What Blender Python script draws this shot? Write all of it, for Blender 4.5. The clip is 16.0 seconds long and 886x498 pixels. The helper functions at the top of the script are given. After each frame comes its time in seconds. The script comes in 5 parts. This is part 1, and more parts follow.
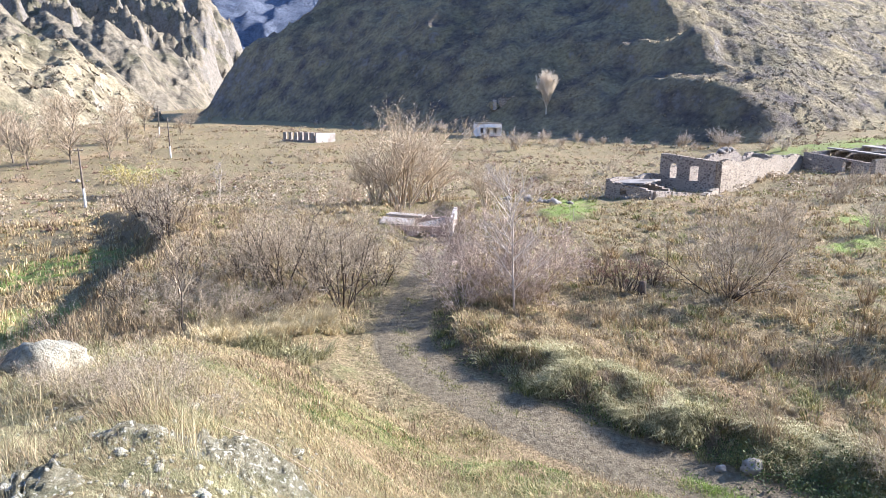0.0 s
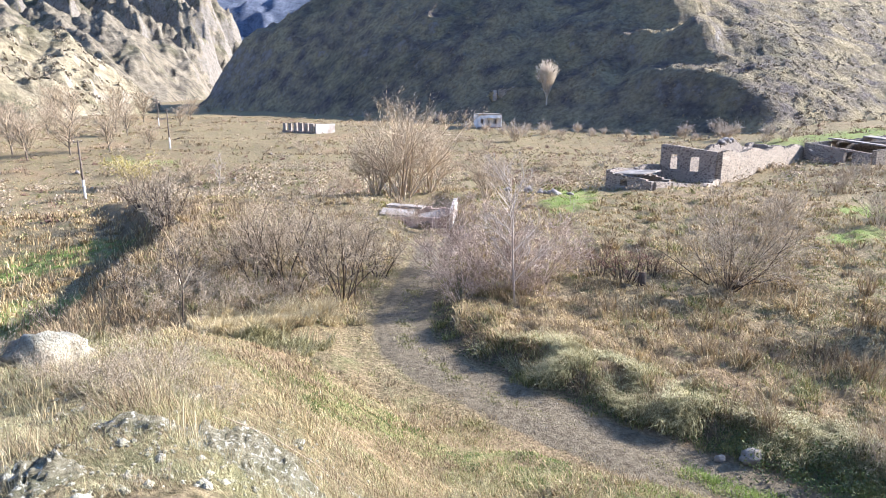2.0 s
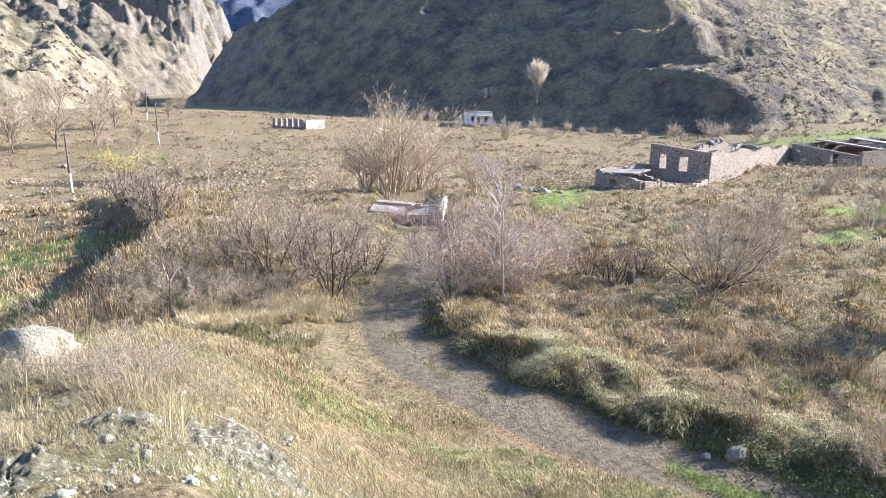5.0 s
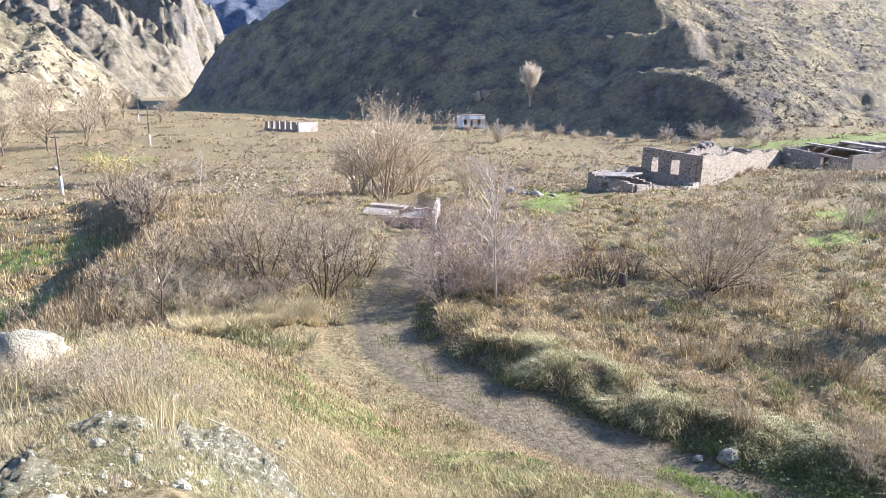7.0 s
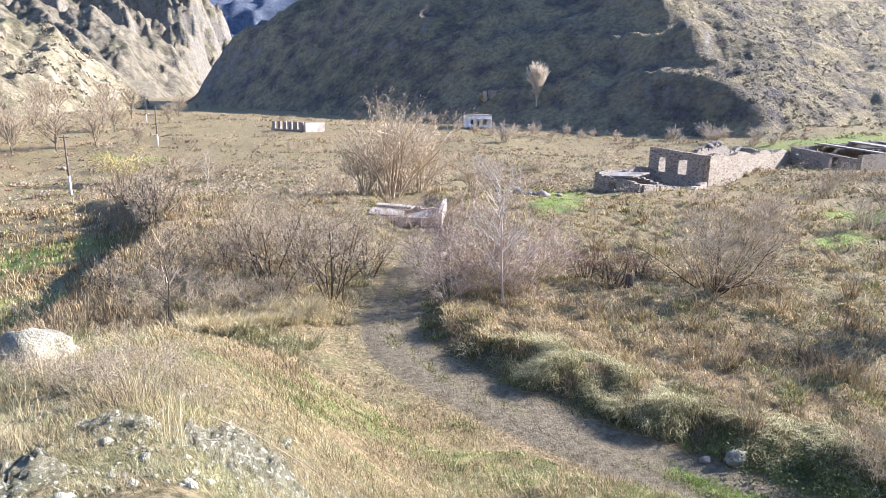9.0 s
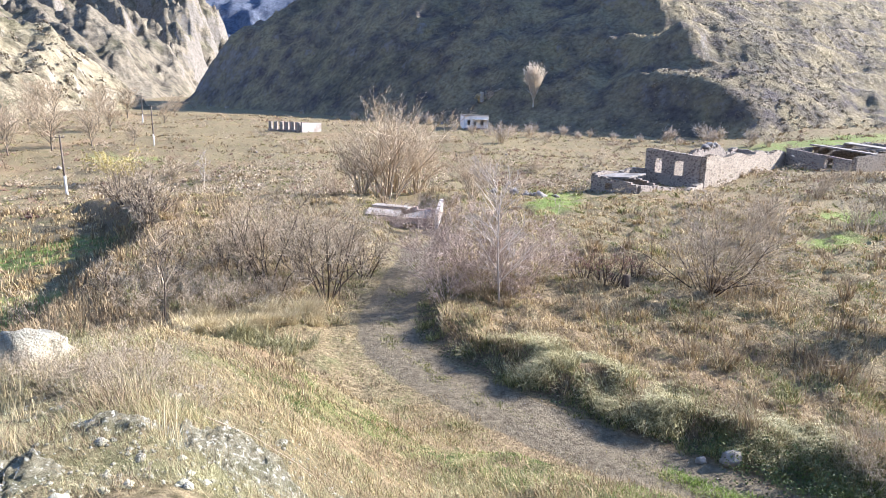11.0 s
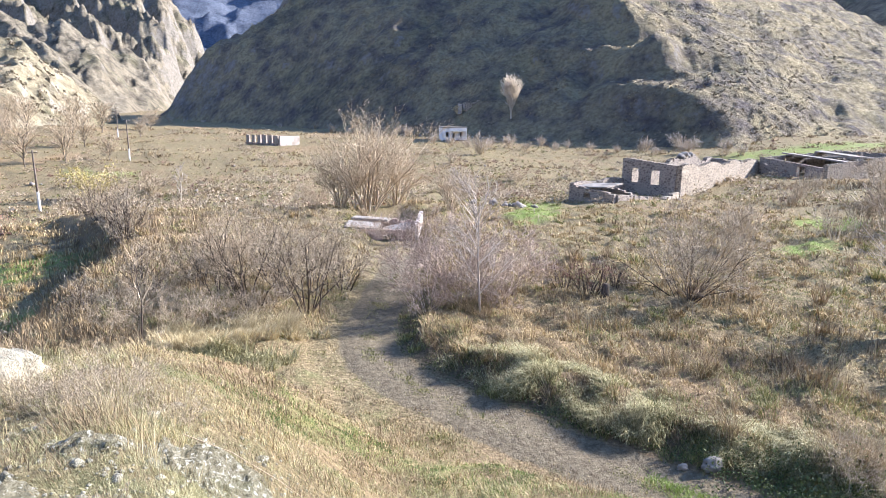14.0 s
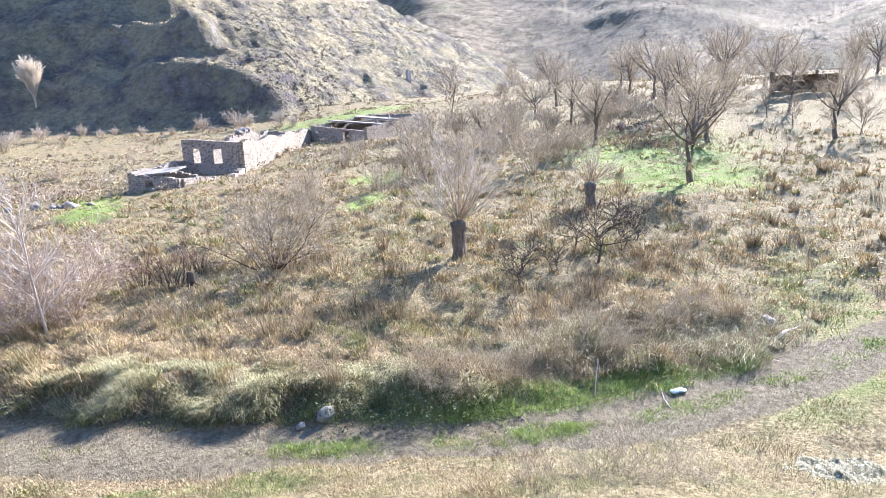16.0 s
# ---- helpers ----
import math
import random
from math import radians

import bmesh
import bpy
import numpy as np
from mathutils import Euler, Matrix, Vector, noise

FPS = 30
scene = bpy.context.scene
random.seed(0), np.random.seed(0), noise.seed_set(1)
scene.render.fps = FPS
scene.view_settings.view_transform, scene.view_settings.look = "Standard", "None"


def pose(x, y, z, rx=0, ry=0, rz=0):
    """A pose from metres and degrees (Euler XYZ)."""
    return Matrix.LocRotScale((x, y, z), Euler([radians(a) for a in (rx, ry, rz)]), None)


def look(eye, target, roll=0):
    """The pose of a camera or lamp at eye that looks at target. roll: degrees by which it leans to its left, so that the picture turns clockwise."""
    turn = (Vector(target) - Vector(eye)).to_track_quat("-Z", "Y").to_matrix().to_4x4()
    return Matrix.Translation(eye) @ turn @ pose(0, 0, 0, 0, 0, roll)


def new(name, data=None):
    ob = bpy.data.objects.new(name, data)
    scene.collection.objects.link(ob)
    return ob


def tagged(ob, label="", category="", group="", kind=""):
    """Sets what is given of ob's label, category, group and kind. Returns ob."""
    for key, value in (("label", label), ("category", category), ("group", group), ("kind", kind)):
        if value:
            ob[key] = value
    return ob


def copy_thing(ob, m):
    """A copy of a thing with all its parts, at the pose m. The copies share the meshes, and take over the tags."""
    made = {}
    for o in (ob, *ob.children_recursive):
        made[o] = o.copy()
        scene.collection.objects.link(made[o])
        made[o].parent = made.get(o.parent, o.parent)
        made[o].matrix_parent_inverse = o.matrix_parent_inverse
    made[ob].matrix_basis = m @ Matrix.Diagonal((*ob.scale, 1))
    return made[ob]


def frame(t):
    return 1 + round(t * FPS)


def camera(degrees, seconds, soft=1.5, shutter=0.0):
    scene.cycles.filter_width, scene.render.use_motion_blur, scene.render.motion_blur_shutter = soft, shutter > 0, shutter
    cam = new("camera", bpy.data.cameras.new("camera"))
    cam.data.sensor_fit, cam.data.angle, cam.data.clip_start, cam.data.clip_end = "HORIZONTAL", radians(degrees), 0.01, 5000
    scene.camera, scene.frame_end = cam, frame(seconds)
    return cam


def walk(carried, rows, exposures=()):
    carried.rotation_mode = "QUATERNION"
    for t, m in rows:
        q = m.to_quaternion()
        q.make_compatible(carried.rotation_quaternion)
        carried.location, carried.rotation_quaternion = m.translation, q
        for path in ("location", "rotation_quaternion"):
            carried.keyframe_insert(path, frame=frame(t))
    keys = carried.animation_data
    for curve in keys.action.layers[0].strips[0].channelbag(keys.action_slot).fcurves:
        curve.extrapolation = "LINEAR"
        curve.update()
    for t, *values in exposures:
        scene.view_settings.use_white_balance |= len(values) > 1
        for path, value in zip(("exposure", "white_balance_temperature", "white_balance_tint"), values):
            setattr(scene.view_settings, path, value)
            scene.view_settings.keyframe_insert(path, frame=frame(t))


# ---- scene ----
# ---- camera: a person on the knoll turns on the spot ----
EYE = (0.0, 0.0, 12.0)
cam = camera(67.8, 16.0, soft=0.6)
TURNS = [
    (0, 78.00, -0.68, 0.15),
    (0.5, 77.77, -0.64, 0.33),
    (1, 77.56, -0.52, 0.26),
    (1.5, 77.16, -0.71, 0.53),
    (2, 77.23, -0.62, 0.15),
    (2.5, 76.99, -0.74, 0.27),
    (3, 76.77, -0.91, 0.06),
    (3.5, 76.72, -1.09, -0.01),
    (4, 77.10, -1.08, -0.19),
    (6.5, 76.83, -1.58, -1.17),
    (7, 77.27, -1.42, -1.24),
    (7.5, 77.24, -1.45, -1.12),
    (8, 77.34, -1.43, -0.88),
    (8.5, 77.36, -1.59, -0.90),
    (9, 77.26, -1.37, -0.68),
    (11.5, 77.32, -1.53, -0.98),
    (12, 77.27, -1.56, -0.89),
    (12.5, 77.33, -1.44, -0.98),
    (13, 77.36, -1.45, -1.08),
    (13.5, 78.09, -1.37, -1.48),
    (14, 78.36, -1.09, -2.80),
    (14.5, 78.15, -0.44, -8.19),
    (15, 77.72, -0.58, -17.37),
    (15.5, 76.81, 1.95, -26.78),
    (16, 76.04, 2.41, -39.70),
]
walk(cam, [(t, pose(*EYE, rx, ry, rz)) for t, rx, ry, rz in TURNS],
     exposures=[(0, 1.91, 5680, 14), (14, 1.91, 5680, 14), (15, 2.08, 5620, 14), (15.5, 2.27, 5560, 14), (16, 2.32, 5520, 14)])

# ---- daylight: a low winter sun from the side and a clear sky ----
SUN_AZ, SUN_EL = 71.0, 27.0          # degrees clockwise from +y, degrees up
world = bpy.data.worlds.new("sky")
scene.world = world
world.use_nodes = True
wn = world.node_tree.nodes
sky = wn.new("ShaderNodeTexSky")
sky.sky_type = "NISHITA"
sky.sun_disc = False
sky.sun_elevation = radians(SUN_EL)
sky.sun_rotation = radians(SUN_AZ)
sky.air_density, sky.dust_density, sky.ozone_density, sky.altitude = 1.0, 0.4, 2.5, 1200
wn["Background"].inputs["Strength"].default_value = 0.12
world.node_tree.links.new(sky.outputs["Color"], wn["Background"].inputs["Color"])
sun_way = Vector((math.sin(radians(SUN_AZ)) * math.cos(radians(SUN_EL)),
                  math.cos(radians(SUN_AZ)) * math.cos(radians(SUN_EL)), math.sin(radians(SUN_EL))))
sun_data = bpy.data.lights.new("sun", "SUN")
sun_data.energy, sun_data.angle, sun_data.color = 5.0, radians(0.6), (1.0, 0.90, 0.765)
sun = new("sun", sun_data)
sun.matrix_world = look(sun_way * 400, (0, 0, 0))

# ---- materials ----
def material(name, build):
    m = bpy.data.materials.new(name)
    m.use_nodes = True
    nt = m.node_tree
    bsdf = nt.nodes["Principled BSDF"]
    bsdf.inputs["Specular IOR Level"].default_value = 0.25
    build(nt, bsdf)
    return m


def n_noise(nt, scale, detail=4.0, rough=0.6, stretch=None, coord="Object"):
    tc = nt.nodes.new("ShaderNodeTexCoord")
    tex = nt.nodes.new("ShaderNodeTexNoise")
    tex.inputs["Scale"].default_value = scale
    tex.inputs["Detail"].default_value = detail
    tex.inputs["Roughness"].default_value = rough
    out = tc.outputs[coord]
    if stretch:
        mp = nt.nodes.new("ShaderNodeMapping")
        mp.inputs["Scale"].default_value = stretch
        nt.links.new(out, mp.inputs["Vector"])
        out = mp.outputs["Vector"]
    nt.links.new(out, tex.inputs["Vector"])
    return tex.outputs["Fac"]


def n_ramp(nt, fac, stops):
    r = nt.nodes.new("ShaderNodeValToRGB")
    el = r.color_ramp.elements
    while len(el) < len(stops):
        el.new(0.5)
    for e, (p, c) in zip(el, stops):
        e.position, e.color = p, (*c, 1)
    nt.links.new(fac, r.inputs["Fac"])
    return r.outputs["Color"]


def n_mix(nt, fac, a, b, mode="MIX"):
    mx = nt.nodes.new("ShaderNodeMix")
    mx.data_type, mx.blend_type = "RGBA", mode
    for sock, v in ((mx.inputs["Factor"], fac), (mx.inputs["A"], a), (mx.inputs["B"], b)):
        if isinstance(v, (int, float)):
            sock.default_value = v
        elif isinstance(v, tuple):
            sock.default_value = (*v, 1)
        else:
            nt.links.new(v, sock)
    return mx.outputs["Result"]


def n_math(nt, op, a, b=0.0):
    m = nt.nodes.new("ShaderNodeMath")
    m.operation = op
    for sock, v in ((m.inputs[0], a), (m.inputs[1], b)):
        if isinstance(v, (int, float)):
            sock.default_value = v
        else:
            nt.links.new(v, sock)
    return m.outputs[0]


def n_step(nt, fac, lo, hi):
    r = nt.nodes.new("ShaderNodeMapRange")
    r.interpolation_type = "SMOOTHSTEP"
    r.inputs["From Min"].default_value, r.inputs["From Max"].default_value = lo, hi
    nt.links.new(fac, r.inputs["Value"])
    return r.outputs["Result"]


def n_bump(nt, bsdf, height, strength=0.5, distance=0.05):
    b = nt.nodes.new("ShaderNodeBump")
    b.inputs["Strength"].default_value, b.inputs["Distance"].default_value = strength, distance
    nt.links.new(height, b.inputs["Height"])
    nt.links.new(b.outputs["Normal"], bsdf.inputs["Normal"])


def n_attr(nt, name):
    a = nt.nodes.new("ShaderNodeAttribute")
    a.attribute_name = name
    return a.outputs["Fac"]


def colour_mat(name, dark, light, scale=6.0, rough=0.9, bump=0.4, dist=0.02, third=None, stretch=None, metal=0.0):
    """Two-scale mottled surface."""
    def build(nt, b):
        f1 = n_noise(nt, scale, 6, 0.65, stretch)
        c = n_ramp(nt, f1, [(0.3, dark), (0.7, light)])
        f2 = n_noise(nt, scale * 0.17, 3)
        c = n_mix(nt, n_step(nt, f2, 0.45, 0.65), c, third or tuple(v * 0.75 for v in dark))
        nt.links.new(c, b.inputs["Base Color"])
        b.inputs["Roughness"].default_value, b.inputs["Metallic"].default_value = rough, metal
        n_bump(nt, b, n_noise(nt, scale * 3, 5), bump, dist)
    return material(name, build)


def island_mat(name, stops, rough=0.8, translucent=0.0):
    """Blades, stems and leaves: each piece takes its own tint; patches of metres vary as well."""
    def build(nt, b):
        g = nt.nodes.new("ShaderNodeNewGeometry")
        patch = n_noise(nt, 0.35, 2)
        f = n_math(nt, "ADD", n_math(nt, "MULTIPLY", g.outputs["Random Per Island"], 0.55),
                   n_math(nt, "MULTIPLY", patch, 0.45))
        c = n_ramp(nt, f, stops)
        nt.links.new(c, b.inputs["Base Color"])
        b.inputs["Roughness"].default_value = rough
        b.inputs["Specular IOR Level"].default_value = 0.3
        if translucent:
            tr = nt.nodes.new("ShaderNodeBsdfTranslucent")
            nt.links.new(c, tr.inputs["Color"])
            ms = nt.nodes.new("ShaderNodeMixShader")
            ms.inputs[0].default_value = translucent
            nt.links.new(b.outputs[0], ms.inputs[1])
            nt.links.new(tr.outputs[0], ms.inputs[2])
            nt.links.new(ms.outputs[0], nt.nodes["Material Output"].inputs["Surface"])
    return material(name, build)


def build_ground(nt, b):
    fine = n_noise(nt, 9.0, 6, 0.7)
    mid = n_noise(nt, 0.9, 5, 0.6)
    wide = n_noise(nt, 0.06, 4, 0.55)
    dry = n_ramp(nt, fine, [(0.3, (0.055, 0.043, 0.025)), (0.5, (0.20, 0.157, 0.087)), (0.7, (0.43, 0.345, 0.20))])
    rust = n_ramp(nt, fine, [(0.25, (0.13, 0.085, 0.05)), (0.75, (0.41, 0.28, 0.165))])
    c = n_mix(nt, n_math(nt, "MULTIPLY", n_step(nt, wide, 0.5, 0.68), 0.6), dry, rust)
    broad = n_noise(nt, 0.028, 5, 0.6)
    c = n_mix(nt, n_math(nt, "MULTIPLY", n_step(nt, broad, 0.5, 0.66), 0.4), c, n_ramp(nt, fine, [(0.3, (0.07, 0.055, 0.035)), (0.7, (0.2, 0.155, 0.10))]))
    olive = n_ramp(nt, fine, [(0.25, (0.07, 0.085, 0.03)), (0.75, (0.2, 0.2, 0.09))])
    c = n_mix(nt, n_math(nt, "MULTIPLY", n_step(nt, mid, 0.5, 0.72), 0.7), c, olive)
    green = n_ramp(nt, fine, [(0.25, (0.09, 0.125, 0.028)), (0.75, (0.25, 0.31, 0.085))])
    c = n_mix(nt, n_math(nt, "MULTIPLY", n_math(nt, "MULTIPLY", n_attr(nt, "green"), 0.95), n_step(nt, mid, 0.25, 0.55)), c, green)
    dirt = n_ramp(nt, n_noise(nt, 5.0, 8, 0.75), [(0.3, (0.07, 0.056, 0.037)), (0.55, (0.185, 0.152, 0.102)), (0.8, (0.30, 0.255, 0.178))])
    pebble = nt.nodes.new("ShaderNodeTexVoronoi")
    pebble.inputs["Scale"].default_value = 14.0
    tc = nt.nodes.new("ShaderNodeTexCoord")
    nt.links.new(tc.outputs["Object"], pebble.inputs["Vector"])
    dirt = n_mix(nt, n_math(nt, "MULTIPLY", n_step(nt, pebble.outputs["Distance"], 0.22, 0.08), 0.4), dirt, (0.32, 0.28, 0.23))
    track = n_step(nt, n_math(nt, "ADD", n_attr(nt, "track"), n_math(nt, "MULTIPLY", n_math(nt, "SUBTRACT", mid, 0.5), 0.9)), 0.35, 0.6)
    c = n_mix(nt, track, c, dirt)
    soil = n_ramp(nt, fine, [(0.3, (0.06, 0.045, 0.03)), (0.7, (0.17, 0.125, 0.085))])
    c = n_mix(nt, n_attr(nt, "soil"), c, soil)
    nt.links.new(c, b.inputs["Base Color"])
    b.inputs["Roughness"].default_value = 0.95
    b.inputs["Specular IOR Level"].default_value = 0.1
    n_bump(nt, b, n_math(nt, "ADD", n_noise(nt, 14.0, 6, 0.7), n_math(nt, "MULTIPLY", mid, 1.5)), 0.9, 0.12)


def hill_builder(scrub, straw, rock, size, rockiness, greenness):
    def build(nt, b):
        fine = n_noise(nt, 0.5 / size, 8, 0.72)
        mid = n_noise(nt, 0.09 / size, 6, 0.6)
        wide = n_noise(nt, 0.018 / size, 4, 0.55)
        streak = n_noise(nt, 0.22 / size, 8, 0.75)
        c = n_ramp(nt, fine, [(0.3, tuple(v * 0.45 for v in straw)), (0.52, straw), (0.75, tuple(min(0.8, v * 1.35) for v in straw))])
        sc = n_ramp(nt, fine, [(0.3, tuple(v * 0.4 for v in scrub)), (0.7, scrub)])
        c = n_mix(nt, n_step(nt, n_math(nt, "ADD", n_math(nt, "MULTIPLY", mid, 0.7), n_math(nt, "MULTIPLY", wide, 0.3)), 0.38, 0.66), c, sc)
        gr = n_ramp(nt, fine, [(0.3, (0.08, 0.09, 0.03)), (0.7, (0.24, 0.25, 0.10))])
        c = n_mix(nt, n_math(nt, "MULTIPLY", n_step(nt, wide, 0.5, 0.7), greenness), c, gr)
        rk = n_ramp(nt, streak, [(0.3, tuple(v * 0.35 for v in rock)), (0.55, rock), (0.75, tuple(min(0.8, v * 1.3) for v in rock))])
        g = nt.nodes.new("ShaderNodeNewGeometry")
        sx = nt.nodes.new("ShaderNodeSeparateXYZ")
        nt.links.new(g.outputs["Normal"], sx.inputs[0])
        steep = n_math(nt, "SUBTRACT", n_math(nt, "ADD", 1.0, n_math(nt, "MULTIPLY", streak, 0.5)), sx.outputs["Z"])
        c = n_mix(nt, n_step(nt, steep, 0.62 - rockiness, 0.80 - rockiness), c, rk)
        nt.links.new(c, b.inputs["Base Color"])
        b.inputs["Roughness"].default_value = 0.95
        b.inputs["Specular IOR Level"].default_value = 0.08
        n_bump(nt, b, n_math(nt, "ADD", n_noise(nt, 0.35 / size, 9, 0.75), n_math(nt, "MULTIPLY", streak, 0.8)), 1.0, 2.2 * size)
    return build


# the far range's blue base colour stands in for the haze of distance
M_DISTANT = material("haze_tinted_rock", hill_builder((0.11, 0.13, 0.18), (0.15, 0.17, 0.22), (0.16, 0.18, 0.23), 2.5, 0.1, 0.0))
M_GROUND = material("meadow_soil", build_ground)
M_HILL = material("scrub_slope", hill_builder((0.155, 0.135, 0.135), (0.315, 0.265, 0.16), (0.25, 0.23, 0.21), 0.8, 0.0, 0.18))
M_RANGE = material("grey_range", hill_builder((0.115, 0.10, 0.08), (0.255, 0.22, 0.16), (0.225, 0.203, 0.172), 0.8, -0.04, 0.2))
M_DOWNS = material("bleached_hills", hill_builder((0.14, 0.11, 0.085), (0.28, 0.225, 0.15), (0.23, 0.195, 0.155), 0.8, -0.15, 0.25))
M_FAR = material("rocky_slope", hill_builder((0.15, 0.13, 0.09), (0.36, 0.31, 0.205), (0.38, 0.345, 0.275), 0.7, 0.0, 0.3))
M_STRAW = island_mat("straw_blades", [(0.2, (0.12, 0.077, 0.035)), (0.42, (0.275, 0.195, 0.092)), (0.65, (0.49, 0.38, 0.20)), (0.88, (0.69, 0.575, 0.335))], 0.7, 0.14)
M_PALE = island_mat("bleached_blades", [(0.2, (0.12, 0.105, 0.047)), (0.5, (0.33, 0.3, 0.149)), (0.85, (0.62, 0.575, 0.34))], 0.65, 0.14)
M_GOLD = island_mat("golden_blades", [(0.2, (0.32, 0.25, 0.13)), (0.5, (0.57, 0.47, 0.27)), (0.85, (0.76, 0.66, 0.43))], 0.65, 0.25)
M_GREEN = island_mat("green_blades", [(0.2, (0.09, 0.13, 0.025)), (0.5, (0.20, 0.265, 0.055)), (0.85, (0.34, 0.41, 0.12))], 0.6, 0.3)
M_OLIVE = island_mat("olive_blades", [(0.2, (0.071, 0.08, 0.022)), (0.5, (0.219, 0.208, 0.072)), (0.85, (0.459, 0.41, 0.187))], 0.7, 0.14)
M_WEED = island_mat("dead_weeds", [(0.2, (0.122, 0.085, 0.051)), (0.5, (0.275, 0.205, 0.119)), (0.85, (0.439, 0.345, 0.212))], 0.85, 0.14)
M_BARK = colour_mat("dark_bark", (0.045, 0.034, 0.026), (0.15, 0.118, 0.09), 14.0, 0.95, 0.9, 0.02, stretch=(1, 1, 0.25))
M_TWIG = island_mat("grey_twigs", [(0.2, (0.15, 0.115, 0.08)), (0.5, (0.36, 0.295, 0.205)), (0.85, (0.60, 0.51, 0.38))], 0.8, 0.14)
M_TWIG_PALE = island_mat("pale_twigs", [(0.2, (0.29, 0.24, 0.20)), (0.5, (0.45, 0.39, 0.33)), (0.85, (0.58, 0.52, 0.45))], 0.75, 0.14)
M_TWIG_ROSE = island_mat("rosy_brown_twigs", [(0.2, (0.14, 0.095, 0.07)), (0.5, (0.36, 0.275, 0.215)), (0.85, (0.62, 0.51, 0.42))], 0.75, 0.14)
M_TWIG_TAN = island_mat("tan_twigs", [(0.2, (0.22, 0.165, 0.105)), (0.5, (0.45, 0.36, 0.245)), (0.85, (0.66, 0.55, 0.40))], 0.8, 0.14)
M_TWIG_RED = island_mat("russet_twigs", [(0.2, (0.14, 0.075, 0.055)), (0.5, (0.24, 0.14, 0.10)), (0.85, (0.34, 0.22, 0.16))], 0.8)
M_LEAF_GOLD = island_mat("yellowed_leaves", [(0.2, (0.34, 0.27, 0.09)), (0.8, (0.58, 0.50, 0.20))], 0.7, 0.3)
M_LEAF_WHITE = island_mat("bleached_leaves", [(0.2, (0.52, 0.44, 0.34)), (0.8, (0.74, 0.66, 0.54))], 0.7, 0.3)
M_BRAMBLE = island_mat("bramble_leaves", [(0.2, (0.03, 0.045, 0.015)), (0.6, (0.075, 0.10, 0.03)), (0.9, (0.14, 0.16, 0.055))], 0.75, 0.15)
M_CLOVER = island_mat("dark_green_blades", [(0.2, (0.045, 0.07, 0.018)), (0.55, (0.095, 0.135, 0.035)), (0.9, (0.17, 0.20, 0.07))], 0.7, 0.2)
M_SCRUB = island_mat("scrub_clumps", [(0.2, (0.15, 0.12, 0.09)), (0.5, (0.25, 0.21, 0.15)), (0.85, (0.37, 0.32, 0.22))], 0.9)
M_ROCK = colour_mat("lichened_rock", (0.13, 0.12, 0.09), (0.38, 0.36, 0.28), 9.0, 0.92, 1.0, 0.05, (0.46, 0.43, 0.32))
def build_ledge(nt, b):
    bed = n_noise(nt, 5.0, 8, 0.75, (1, 1, 7))
    c = n_ramp(nt, bed, [(0.32, (0.07, 0.062, 0.04)), (0.5, (0.26, 0.235, 0.155)), (0.68, (0.43, 0.395, 0.28))])
    moss = n_step(nt, n_noise(nt, 3.0, 5), 0.5, 0.65)
    c = n_mix(nt, n_math(nt, "MULTIPLY", moss, 0.45), c, (0.11, 0.115, 0.05))
    lichen = n_step(nt, n_noise(nt, 19.0, 5, 0.65), 0.55, 0.6)
    c = n_mix(nt, n_math(nt, "MULTIPLY", lichen, 0.9), c, (0.62, 0.60, 0.50))
    nt.links.new(c, b.inputs["Base Color"])
    b.inputs["Roughness"].default_value = 0.95
    n_bump(nt, b, n_math(nt, "ADD", n_noise(nt, 16.0, 8, 0.75), n_math(nt, "MULTIPLY", bed, 1.2)), 1.0, 0.08)


M_SLATE = material("mossy_ledge", build_ledge)
M_STONE = colour_mat("field_stone", (0.15, 0.135, 0.12), (0.36, 0.325, 0.29), 3.0, 0.9, 0.7, 0.04)
M_CONCRETE = colour_mat("weathered_concrete", (0.19, 0.17, 0.15), (0.36, 0.325, 0.285), 2.0, 0.9, 0.5, 0.02, (0.18, 0.15, 0.125))
M_PLASTER = colour_mat("stained_plaster", (0.40, 0.36, 0.32), (0.58, 0.53, 0.48), 1.2, 0.9, 0.4, 0.02, (0.30, 0.25, 0.21))
M_HOUSE = colour_mat("whitewashed_plaster", (0.62, 0.61, 0.60), (0.82, 0.81, 0.80), 0.8, 0.9, 0.3, 0.02, (0.5, 0.48, 0.46))
M_TUFF = colour_mat("pink_tuff", (0.36, 0.25, 0.21), (0.52, 0.39, 0.33), 2.0, 0.9, 0.5, 0.03)
M_WOOD = colour_mat("grey_timber", (0.09, 0.07, 0.055), (0.22, 0.18, 0.15), 8.0, 0.85, 0.5, 0.01, stretch=(1, 1, 0.15))
M_WHITEWASH = colour_mat("chipped_whitewash", (0.55, 0.53, 0.49), (0.78, 0.76, 0.72), 6.0, 0.85, 0.3, 0.01, (0.4, 0.38, 0.35))

# ---- lie of the land ----
_perm = np.random.RandomState(7).permutation(512)
_grad = np.random.RandomState(8).rand(512) * 2 * np.pi


